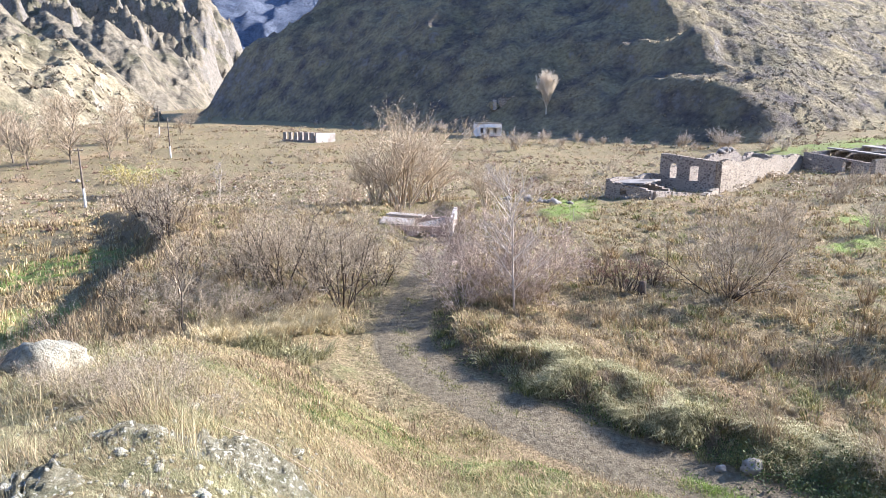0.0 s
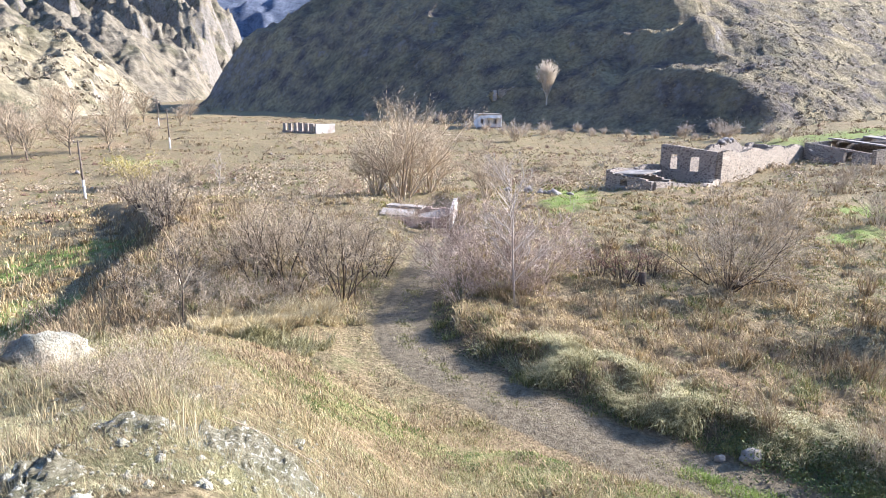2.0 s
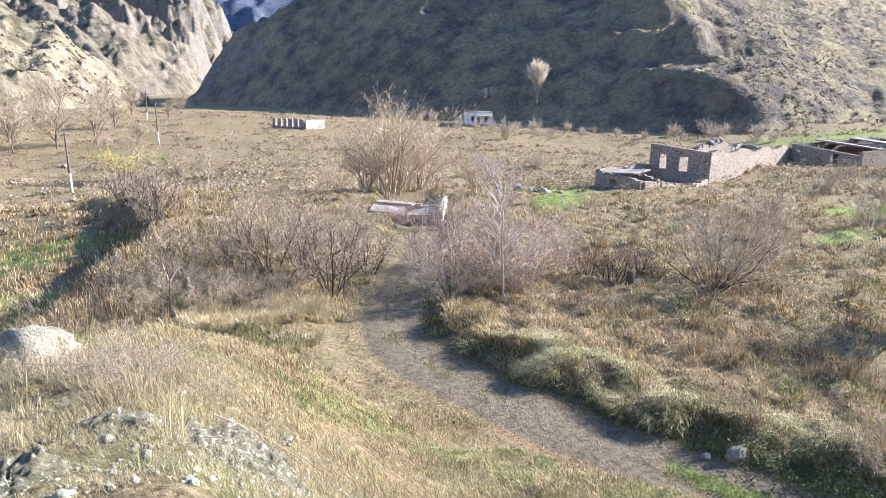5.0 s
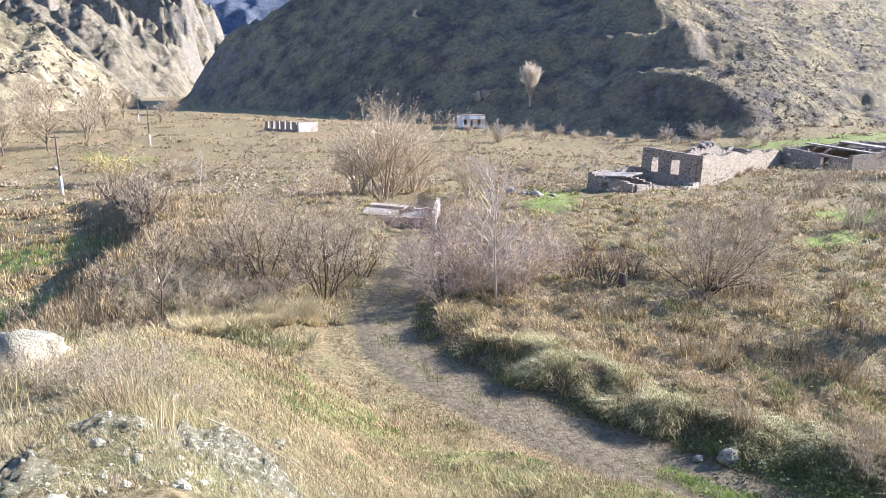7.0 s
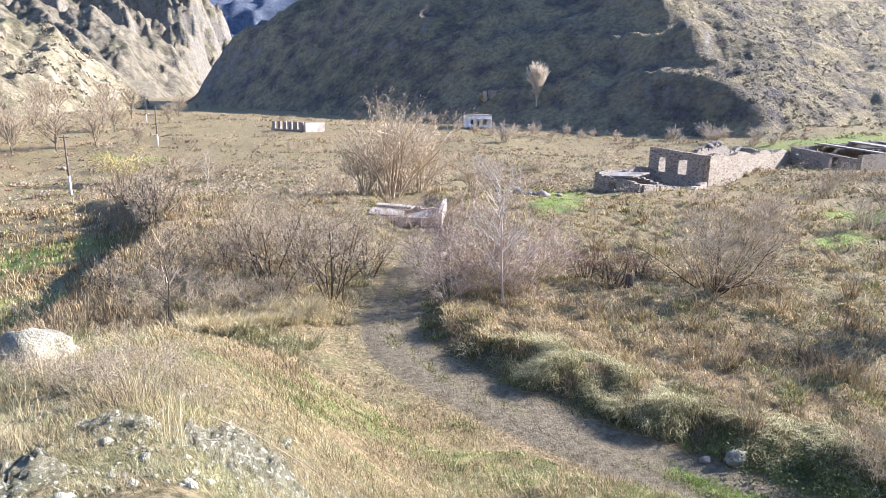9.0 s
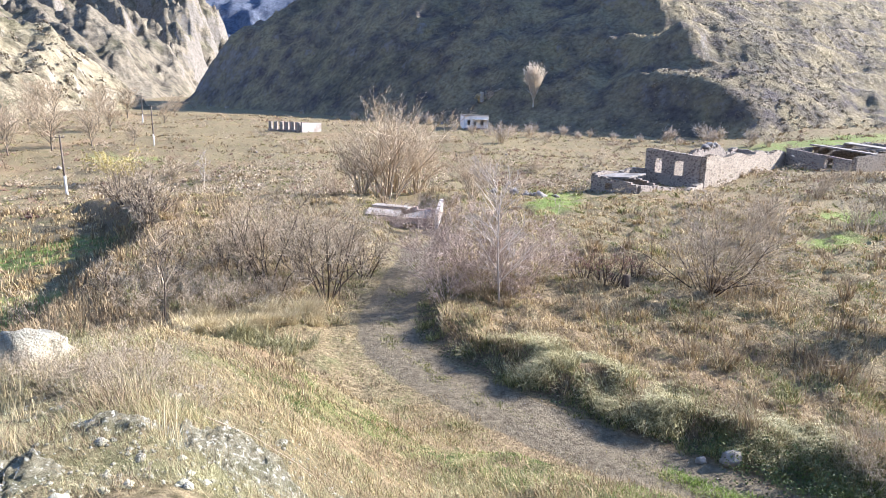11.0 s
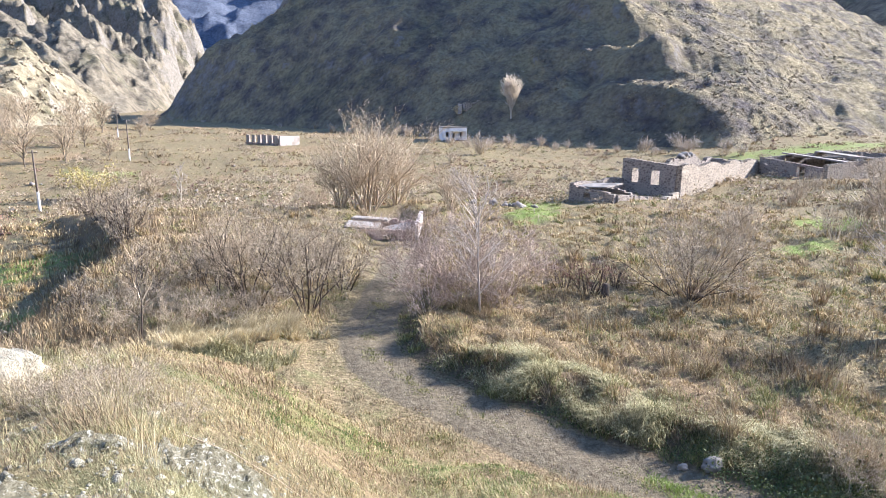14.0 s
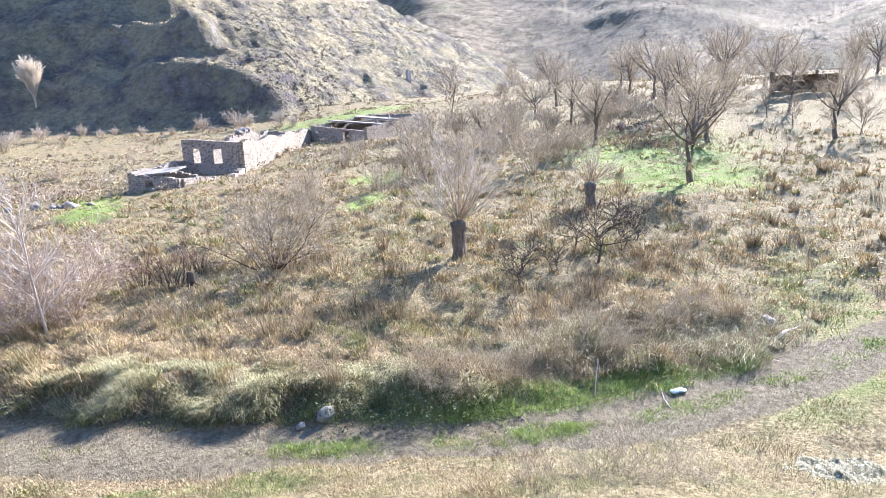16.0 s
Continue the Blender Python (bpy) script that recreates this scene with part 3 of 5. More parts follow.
def grow(rng, starts, kids, ratio, angle, droop, wobble, thin, finest=0.006):
    """Branching lines by level. starts: (point, way, length, radius). kids: per level."""
    levels, cur = [], starts
    for lev in range(len(kids) + 1):
        lines, nxt = [], []
        for p, d, ln, r in cur:
            n = 5 if lev < 1 else (4 if lev == 1 else 3)
            pts, way = [p], d
            for i in range(n - 1):
                way = unit(way + rng.normal(0, wobble, 3) + np.array([0, 0, droop[min(lev, len(droop) - 1)]]))
                pts.append(pts[-1] + way * ln / (n - 1))
            pts = np.array(pts)
            lines.append((pts, np.linspace(r, max(r * 0.3, finest * 0.35), n)))
            if lev < len(kids):
                k = kids[lev]
                for j in range(max(1, int(rng.normal(k, k * 0.2)))):
                    f = rng.uniform(0.25, 1.0)
                    s = f * (n - 1)
                    i = min(int(s), n - 2)
                    q = pts[i] + (pts[i + 1] - pts[i]) * (s - i)
                    w = unit(pts[i + 1] - pts[i])
                    side = unit(np.cross(w, rng.normal(0, 1, 3)))
                    a = radians(rng.normal(angle, 10))
                    nxt.append((q, unit(w * math.cos(a) + side * math.sin(a)), ln * ratio * rng.uniform(0.6, 1.25) * (1.15 - 0.5 * f),
                                max(r * (1 - 0.6 * f) * thin, finest)))
        levels.append(lines)
        cur = nxt
    return levels


def plant(name, x, y, starts, kids, mats, label, category, group="", seed=1, ratio=0.55, angle=38, droop=(0.02,), wobble=0.09, thin=0.6,
          names=("branchwork", "crown"), split=2, leaves=0, leaf_mat=None, leaf=0.05, finest=0.006):
    rng = np.random.RandomState(seed)
    ob = thing(name, x, y, label, category, group)
    levels = grow(rng, starts(rng), kids, ratio, angle, droop, wobble, thin, finest)
    low = [l for lv in levels[:split] for l in lv]
    top = [l for lv in levels[split:] for l in lv]
    top = [(l[0][[0, len(l[0]) // 2, -1]], l[1][[0, 1, -1]]) for l in top]
    part(names[0], tube_mesh(names[0], low, mats[0], 5 if len(low) < 80 else 3), ob)
    if top:
        part(names[1], ribbon_mesh(names[1], top, mats[1], seed), ob)["kind"] = "stuff"
    if leaves:
        tips = np.array([l[0][rng.randint(1, len(l[0]))] for l in top])
        pick = tips[rng.randint(0, len(tips), leaves)] + rng.normal(0, leaf, (leaves, 3))
        part("foliage", leaf_mesh("foliage", rng, pick, leaf, leaf_mat), ob)["kind"] = "stuff"
    return ob


def leaf_mesh(name, rng, at, size, mat):
    n = len(at)
    a, b = rng.normal(0, 1, (n, 3)), rng.normal(0, 1, (n, 3))
    a = a / np.linalg.norm(a, axis=1)[:, None]
    b = b - (a * b).sum(1)[:, None] * a
    b = b / np.linalg.norm(b, axis=1)[:, None]
    s = (size * rng.uniform(0.5, 1.3, n))[:, None]
    co = np.stack([at - a * s, at + b * s * 0.5, at + a * s, at - b * s * 0.5], 1).reshape(-1, 3)
    return raw_mesh(name, co, np.arange(n * 4).reshape(-1, 4), 4, mat)


def fan(stems, height, spread, radius, base=0.25):
    """Many stems from one stool."""
    def starts(rng):
        out = []
        for i in range(stems):
            a = rng.uniform(0, 2 * math.pi)
            s = spread * math.sqrt(rng.uniform(0, 1))
            d = unit(np.array([math.cos(a) * s, math.sin(a) * s, 1.0]))
            p = np.array([math.cos(a), math.sin(a), 0]) * base * rng.uniform(0, 1) + np.array([0, 0, -0.1])
            out.append((p, d, height * rng.uniform(0.6, 1.05) * 0.85, radius * rng.uniform(0.6, 1.2)))
        return out
    return starts


def bole(height, radius, limbs, reach, up=0.6, start=0.45, lean=(0, 0)):
    """One trunk, forking into limbs that the first level carries."""
    def starts(rng):
        top = np.array([lean[0], lean[1], height])
        out = [(np.array([0, 0, -0.2]), unit(top), height * 1.02, radius)]
        for i in range(limbs):
            a = 2 * math.pi * (i + rng.uniform(-0.3, 0.3)) / limbs * 1.618
            f = rng.uniform(start, 0.98)
            d = unit(np.array([math.cos(a), math.sin(a), up * rng.uniform(0.7, 1.5)]))
            out.append((top * f, d, reach * rng.uniform(0.7, 1.15) * (1.25 - 0.5 * f), radius * 0.36 * rng.uniform(0.7, 1.1)))
        return out
    return starts


def spread_copies(ob, places, seed, low=0.85, high=1.15):
    rng = random.Random(seed)
    for x, y, s in places:
        k = s * rng.uniform(low, high)
        copy_thing(ob, pose(x, y, gz(x, y), 0, 0, rng.uniform(0, 360)) @ Matrix.Diagonal((k, k, k * rng.uniform(0.92, 1.08), 1)))


def blade_mesh(name, rng, base, height, width, way, bend, mat):
    """Grass blades: base points, height, width, unit lean direction (x, y), bend 0..1."""
    n = len(base)
    side = np.stack([-way[:, 1], way[:, 0], np.zeros(n)], 1)
    tw = rng.uniform(0, np.pi, n)
    side = side * np.cos(tw)[:, None] + np.stack([way[:, 0], way[:, 1], np.zeros(n)], 1) * np.sin(tw)[:, None]
    lean = np.stack([way[:, 0], way[:, 1], np.zeros(n)], 1)
    h, w, b = height[:, None], width[:, None] * 0.5, bend[:, None]
    up = np.array([0, 0, 1.0])
    mid = base + up * h * 0.55 * (1 - 0.25 * b) + lean * h * b * 0.3
    tip = base + up * h * (1 - 0.75 * b * b) + lean * h * b
    co = np.stack([base - side * w, base + side * w, mid - side * w * 0.8, mid + side * w * 0.8, tip], 1).reshape(-1, 3)
    i = (np.arange(n) * 5)[:, None]
    tri = np.concatenate([i + np.array([[0, 1, 3]]), i + np.array([[0, 3, 2]]), i + np.array([[2, 3, 4]])], 1).reshape(-1, 3)
    return raw_mesh(name, co, tri, 3, mat)


def tufts(name, seed, count, per, weight, h, spread, bend, mat, label, near=3.0, far=70.0, az=(-42, 80), thick=0.0010, push=(0, 0), comb=0.0):
    """Tussocks strewn over the land, thinning with distance from the knoll."""
    rng = np.random.RandomState(seed)
    xs, ys = [], []
    got = 0
    for _ in range(30):
        a = np.radians(rng.uniform(az[0], az[1], count * 3))
        r = np.exp(rng.uniform(math.log(near), math.log(far), count * 3))
        x, y = r * np.sin(a), r * np.cos(a)
        k = rng.uniform(0, 1, len(x)) < weight(x, y)
        xs.append(x[k]), ys.append(y[k])
        got += k.sum()
        if got >= count:
            break
    x, y = np.concatenate(xs)[:count], np.concatenate(ys)[:count]
    n = len(x)
    size = rng.uniform(0.65, 1.3, n)
    m = np.maximum(1, rng.poisson(per, n))
    idx = np.repeat(np.arange(n), m)
    N = len(idx)
    ang, rad = rng.uniform(0, 2 * np.pi, N), np.sqrt(rng.uniform(0, 1, N)) * spread
    ox, oy = np.cos(ang) * rad, np.sin(ang) * rad
    bx, by = x[idx] + ox, y[idx] + oy
    r = np.hypot(bx, by)
    bz = ground(bx, by) - 0.02
    hh = rng.uniform(h[0], h[1], N) * size[idx]
    ww = np.maximum(0.0022, r * thick) * rng.uniform(0.7, 1.4, N)
    a2 = ang + rng.normal(0, 0.9, N)
    hh = hh * (0.6 + 0.8 * smooth(-0.4, 0.5, fbm(bx, by, 2.2, 2)))
    if comb:                                  # each tussock laid over one way
        a2 = a2 * (1 - comb) + comb * (rng.uniform(0, 2 * np.pi, n)[idx] + rng.normal(0, 0.4, N))
    way = np.stack([np.cos(a2) + push[0], np.sin(a2) + push[1]], 1)
    way /= np.linalg.norm(way, axis=1)[:, None] + 1e-9
    bb = np.clip(rng.uniform(bend[0], bend[1], N), 0, 1)
    me = blade_mesh(name, rng, np.stack([bx, by, bz], 1), hh, ww, way, bb, mat)
    return tagged(new(name, me), label, "grass", kind="stuff")


def rock_mesh(name, seed, size, mat, rough=0.25, flat=0.0, detail=3):
    bm = bmesh.new()
    bmesh.ops.create_icosphere(bm, subdivisions=detail, radius=1.0)
    off = Vector((seed * 7.3, seed * 3.1, seed * 1.7))
    for v in bm.verts:
        n = v.co.normalized()
        d = 1 + rough * noise.fractal(n * 1.4 + off, 1.0, 2.0, 4) + 0.5 * rough * (noise.cell(n * 2.2 + off) - 0.5)
        p = n * d
        if flat:
            p.z = math.floor(p.z / flat + 0.5) * flat * 0.7 + p.z * 0.3
        v.co = Vector((p.x * size[0], p.y * size[1], p.z * size[2]))
    return bm_mesh(name, bm, mat, not flat)


# ---- ruined farm buildings ----
def masonry(name, stone_a, stone_b, mortar, size):
    def build(nt, b):
        tc = nt.nodes.new("ShaderNodeTexCoord")
        mp = nt.nodes.new("ShaderNodeMapping")
        mp.inputs["Scale"].default_value = (1 / size, 1 / size, 1.35 / size)
        nt.links.new(tc.outputs["Object"], mp.inputs["Vector"])
        edge = nt.nodes.new("ShaderNodeTexVoronoi")
        edge.feature = "DISTANCE_TO_EDGE"
        cell = nt.nodes.new("ShaderNodeTexVoronoi")
        for v in (edge, cell):
            v.inputs["Scale"].default_value = 1.0
            nt.links.new(mp.outputs["Vector"], v.inputs["Vector"])
        sx = nt.nodes.new("ShaderNodeSeparateColor")
        nt.links.new(cell.outputs["Color"], sx.inputs[0])
        st = n_ramp(nt, sx.outputs[0], [(0.1, tuple(v * 0.6 for v in stone_a)), (0.5, stone_a), (0.9, stone_b)])
        st = n_mix(nt, n_math(nt, "MULTIPLY", n_noise(nt, 6.0, 5), 0.5), st, tuple(v * 0.5 for v in stone_a))
        joint = n_step(nt, edge.outputs["Distance"], 0.16, 0.06)
        c = n_mix(nt, joint, st, mortar)
        c = n_mix(nt, n_step(nt, n_noise(nt, 0.5, 4), 0.55, 0.75), c, tuple(v * 0.8 for v in mortar))
        nt.links.new(c, b.inputs["Base Color"])
        b.inputs["Roughness"].default_value = 0.95
        n_bump(nt, b, n_math(nt, "SUBTRACT", n_noise(nt, 8.0, 4), n_math(nt, "MULTIPLY", joint, 0.6)), 0.9, 0.05)
    return material(name, build)


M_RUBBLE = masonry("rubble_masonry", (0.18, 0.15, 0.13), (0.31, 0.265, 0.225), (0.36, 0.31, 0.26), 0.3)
# the same rubble with slightly warmer stones and paler mortar
M_RUBBLE_PALE = masonry("pale_mortar_masonry", (0.19, 0.15, 0.115), (0.33, 0.27, 0.21), (0.43, 0.37, 0.295), 0.3)


def ruin_wall(name, parent, origin, p0, p1, thick, height, mat, openings=(), sink=0.6, ragged=0.25, seed=1, step=0.35, lintel=True):
    """A broken wall in the parent's axes from p0 to p1 (x, y); height: metres or function of the distance along; openings: (from, to, sill, head)."""
    rng = random.Random(seed)
    length = math.hypot(p1[0] - p0[0], p1[1] - p0[1])
    cuts = sorted({0.0, length, *[c for o in openings for c in o[:2]], *[i * step for i in range(1, int(length / step))]})
    bm = bmesh.new()
    h = height if callable(height) else (lambda s: height)
    for a, b in zip(cuts[:-1], cuts[1:]):
        if b - a < 0.02:
            continue
        m = (a + b) / 2
        top = h(m) - ragged * max(0, rng.gauss(0.1, 0.5))
        spans = [(-sink, top)]
        for o in openings:
            if o[0] - 1e-6 <= m <= o[1] + 1e-6:
                spans = [(-sink, o[2])] + ([(o[3], top)] if top > o[3] + 0.1 else [])
        for z0, z1 in spans:
            if z1 > z0:
                add_box(bm, a, b, -thick / 2, thick / 2, z0, z1)
    bmesh.ops.remove_doubles(bm, verts=bm.verts, dist=0.002)
    me = bm_mesh(name, bm, mat)
    ob = part(name, me, parent)
    ang = math.degrees(math.atan2(p1[1] - p0[1], p1[0] - p0[0]))
    ob.matrix_basis = pose(p0[0], p0[1], 0, 0, 0, ang)
    return ob


def loose_stones(name, places, seed, size, mat, label, group=""):
    me = [rock_mesh("stone", seed + k, (1, 0.8, 0.65), mat, 0.35, 0, 2) for k in range(3)]
    rng = random.Random(seed)
    for x, y, z in places:
        k = size * rng.uniform(0.5, 1.4)
        ob = tagged(new(name, me[rng.randrange(3)]), label, "stone", group)
        ob.matrix_basis = pose(x, y, z + k * 0.25, rng.uniform(-25, 25), rng.uniform(-25, 25), rng.uniform(0, 360)) @ Matrix.Diagonal((k, k, k, 1))


# main ruin: roofless stone barn, long lit wall and short shaded gable with two windows
RUIN_U = math.degrees(math.atan2(0.714, 0.70))
ruin = thing("ruined_barn", 28.1, 67.6, "roofless rubble-stone barn with two empty windows", "ruin", "", 3.6, RUIN_U)
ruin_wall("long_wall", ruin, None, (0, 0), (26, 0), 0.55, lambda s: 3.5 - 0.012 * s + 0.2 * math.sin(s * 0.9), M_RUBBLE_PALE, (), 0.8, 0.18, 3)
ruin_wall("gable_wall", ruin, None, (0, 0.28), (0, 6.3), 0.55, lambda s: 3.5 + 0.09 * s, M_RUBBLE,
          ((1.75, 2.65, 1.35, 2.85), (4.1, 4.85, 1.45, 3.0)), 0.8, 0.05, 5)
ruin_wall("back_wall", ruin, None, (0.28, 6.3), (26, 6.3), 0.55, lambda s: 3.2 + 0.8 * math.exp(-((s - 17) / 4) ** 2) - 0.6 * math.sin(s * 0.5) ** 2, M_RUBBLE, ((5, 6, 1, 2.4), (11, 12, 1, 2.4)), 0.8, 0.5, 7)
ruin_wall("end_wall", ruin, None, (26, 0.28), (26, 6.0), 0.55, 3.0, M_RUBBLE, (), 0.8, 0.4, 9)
ruin_wall("wall_stub", ruin, None, (-5.0, -0.3), (-0.3, 0), 0.6, lambda s: 0.25 + 0.16 * s, M_RUBBLE_PALE, (), 0.8, 0.2, 11)
annex = thing("ruined_annex", 28.1, 67.6, "low collapsed stone annex with a door gap", "ruin", "", 3.5, RUIN_U)
ruin_wall("side_wall", annex, None, (-10.9, 6.0), (-10.9, 1.6), 0.45, lambda s: 1.9 - 0.12 * s, M_RUBBLE, ((1.2, 1.9, 0.6, 1.2),), 0.8, 0.15, 13)
ruin_wall("front_wall", annex, None, (-10.6, 1.6), (-1.5, 1.2), 0.45, lambda s: 1.3 - 0.11 * s, M_RUBBLE, (), 0.8, 0.3, 15)
ruin_wall("rear_wall", annex, None, (-10.9, 6.3), (-0.3, 6.3), 0.45, lambda s: 2.0 + 0.1 * math.sin(s), M_RUBBLE, ((5.3, 6.2, 0.2, 1.75), (7.9, 8.7, 0.7, 1.6)), 0.8, 0.1, 17)
ruin_wall("cross_wall", annex, None, (-6.3, 6.0), (-6.3, 1.7), 0.4, lambda s: 2.0 - 0.25 * s, M_RUBBLE, (), 0.8, 0.2, 19)
slab = part("roof_slab", box_mesh("roof_slab", (3.6, 3.6, 0.16), M_STONE, 0.03), annex, "pale tilted concrete slab")
slab.matrix_basis = pose(-9.0, 4.4, 1.72, -4, -2, 2)
rng0 = random.Random(4)
U, V = (0.70, 0.714), (-0.714, 0.70)
loose_stones("rubble_stone", [(28.1 + U[0] * s + V[0] * t, 67.6 + U[1] * s + V[1] * t, 3.55) for s, t in
             [(rng0.uniform(-8, 0), rng0.uniform(-1.6, 0.8)) for _ in range(26)]], 21, 0.32, M_STONE, "pale fallen wall stone", "fallen stones at the barn")
loose_stones("rubble_stone", [(28.1 + U[0] * s + V[0] * 6.3, 67.6 + U[1] * s + V[1] * 6.3, 3.6 + 3.3 + rng0.uniform(0, 0.5)) for s in [rng0.uniform(14, 20) for _ in range(12)]],
             22, 0.4, M_STONE, "loose stone on a broken wall head", "stones on the barn wall")

# second ruin behind it
ruin_b = thing("ruined_stable", 50.0, 77.2, "long low roofless stable of pale stone", "ruin", "", 4.9, 24)
ruin_wall("long_wall", ruin_b, None, (0, 0), (17, 0), 0.55, lambda s: 1.9 + 0.07 * s, M_RUBBLE_PALE, (), 1.2, 0.12, 31)
ruin_wall("gable_wall", ruin_b, None, (0, 0.3), (0, 9), 0.55, lambda s: 1.5 + 0.09 * s, M_RUBBLE, ((2.2, 3.3, 0.0, 1.5),), 1.2, 0.1, 33)
ruin_wall("back_wall", ruin_b, None, (0.3, 9), (17, 9), 0.55, lambda s: 2.2 + 0.05 * s, M_RUBBLE, ((4, 5, 1, 2),), 1.2, 0.35, 35)
ruin_wall("end_wall", ruin_b, None, (17, 0.3), (17, 8.7), 0.55, 2.9, M_RUBBLE, (), 1.2, 0.3, 37)
ruin_wall("cross_wall", ruin_b, None, (9, 0.4), (9, 8.6), 0.5, 2.3, M_RUBBLE, ((3, 4, 0, 1.8),), 1.2, 0.4, 39)
for k, (x, y, a) in enumerate(((5, 4.4, 4), (7.6, 4.2, -3), (12.5, 4.6, 5))):
    s = part("roof_slab", box_mesh("roof_slab", (2.2, 9.3, 0.18), M_STONE, 0.03), ruin_b, "fallen concrete roof slab")
    s.matrix_basis = pose(x, y, 2.25 + 0.07 * k, a, 3 - 2 * k, 4 * k)

# concrete hut beside the track, its roof broken
hut = thing("ruined_hut", -1.6, 45.5, "small collapsed hut of whitewashed concrete slabs", "hut", "", gz(-1.6, 45.5) - 0.7, -6)
ruin_wall("front_wall", hut, None, (-2.6, -1.6), (2.0, -1.6), 0.25, 1.5, M_TUFF, ((1.0, 1.7, 0.0, 1.2), (2.6, 3.5, 0.5, 1.1)), 0.5, 0.05, 41)
ruin_wall("end_wall", hut, None, (2.3, -1.7), (2.3, 1.8), 0.25, lambda s: 2.0 + 0.1 * s, M_PLASTER, (), 0.5, 0.08, 43)
ruin_wall("back_wall", hut, None, (-2.6, 1.8), (2.1, 1.8), 0.25, 1.7, M_TUFF, (), 0.5, 0.2, 45)
ruin_wall("side_wall", hut, None, (-2.7, -1.5), (-2.7, 1.7), 0.25, 1.5, M_TUFF, (), 0.5, 0.1, 47)
for px, py, pz, rx, ry, rz, sx, sy in ((-1.5, -0.7, 1.52, 4, 3, 3, 2.3, 1.9), (-1.2, 1.0, 1.72, -3, 2, -4, 2.6, 1.4), (0.9, -0.6, 1.30, 6, -12, 8, 1.9, 2.2)):
    s = part("roof_slab", box_mesh("roof_slab", (sx, sy, 0.14), M_CONCRETE, 0.02), hut, "cracked pale roof slab")
    s.matrix_basis = pose(px, py, pz, rx, ry, rz)

# white house at the foot of the mountain
def house(x, y, z, turn):
    h = thing("house", x, y, "abandoned white plastered house with a flat roof", "house", "", z, turn)
    ruin_wall("front_wall", h, None, (-4.1, 0), (4.1, 0), 0.4, 3.7, M_HOUSE, ((0.9, 1.9, 1.1, 2.5), (3.0, 4.0, 0.0, 2.2), (5.4, 6.5, 1.1, 2.5)), 1.0, 0.0, 51)
    ruin_wall("side_wall", h, None, (-4.1, 0.2), (-4.1, 6), 0.4, 3.7, M_HOUSE, (), 1.0, 0.0, 52)
    ruin_wall("side_wall", h, None, (4.1, 0.2), (4.1, 6), 0.4, 3.5, M_HOUSE, (), 1.0, 0.0, 53)
    ruin_wall("back_wall", h, None, (-3.9, 6), (3.9, 6), 0.4, 3.5, M_HOUSE, (), 1.0, 0.0, 54)
    part("roof", box_mesh("roof", (8.9, 6.9, 0.22), M_CONCRETE, 0.04, (0, 3.0, 3.72)), h, "grey flat slab roof")
    part("porch", box_mesh("porch", (5.4, 1.6, 0.14), M_WHITEWASH, 0.03, (1.2, -0.95, 2.7)), h, "white porch canopy")
    for px in (-1.2, 1.2, 3.6):
        part("porch_post", box_mesh("porch_post", (0.16, 0.16, 3.2), M_WHITEWASH, 0.02, (px, -1.6, -0.5)), h)
    h.scale = (0.84, 1, 1)
    part("plinth", box_mesh("plinth", (8.6, 0.2, 0.9), M_STONE, 0.03, (0, -0.32, -0.6)), h)
    return h


house(13.1, 195.0, gz(13.1, 195.0) + 0.1, 8)

# ruin on the slope above the house
slope_z = lambda x, y: float(spur(np.array([float(x)]), np.array([float(y)]))[0])
up_ruin = thing("ruined_cottage", 20.0, 230.0, "broken stone cottage walls high on the slope", "ruin", "", slope_z(20, 230) - 0.3, 8)
ruin_wall("front_wall", up_ruin, None, (-1, 0), (6, 0), 0.5, lambda s: 2.8 - 0.5 * math.sin(s), M_RUBBLE_PALE, ((2, 3, 0.8, 2),), 1.5, 0.4, 61)
ruin_wall("side_wall", up_ruin, None, (-1, 0.3), (-1, 4), 0.5, 2.4, M_RUBBLE_PALE, (), 1.5, 0.4, 63)
ruin_wall("gable_wall", up_ruin, None, (-3.6, 0.5), (-2.4, 0.5), 0.5, 2.0, M_PLASTER, (), 1.5, 0.3, 65)

# roofless shed far across the meadow, a row of piers
shed = thing("ruined_byre", -41.5, 176.0, "long roofless byre with a row of stone piers", "ruin", "", gz(-41.5, 176) - 0.1, -24)
for k in range(6):
    ruin_wall("pier", shed, None, (k * 1.75 - 1, 0), (k * 1.75 - 0.1, 0), 0.6, 2.6, M_CONCRETE, (), 0.6, 0.12, 71 + k)
ruin_wall("back_wall", shed, None, (-1, 5), (9, 5), 0.5, 2.4, M_TUFF, (), 0.6, 0.2, 78)
ruin_wall("end_wall", shed, None, (9.3, -0.3), (11.6, 5.0), 0.5, 2.5, M_PLASTER, (), 0.6, 0.08, 79)
ruin_wall("low_wall", shed, None, (-1, -0.5), (9, -0.5), 0.4, 0.7, M_RUBBLE, (), 0.6, 0.3, 80)

# open field shed on the rise
barn = thing("field_shed", 100.0, 41.0, "open farm shed with a pale sheet roof", "shed", "", gz(100, 41), -66)
part("roof", box_mesh("roof", (9.0, 4.2, 0.12), M_PLASTER, 0.02, (0, 0, 2.75)), barn, "pale sheet roof")
for px in (-4.2, -1.4, 1.4, 4.2):
    for py in (-1.9, 1.9):
        part("post", box_mesh("post", (0.16, 0.16, 2.95), M_WOOD, 0.02, (px, py, -0.2)), barn)
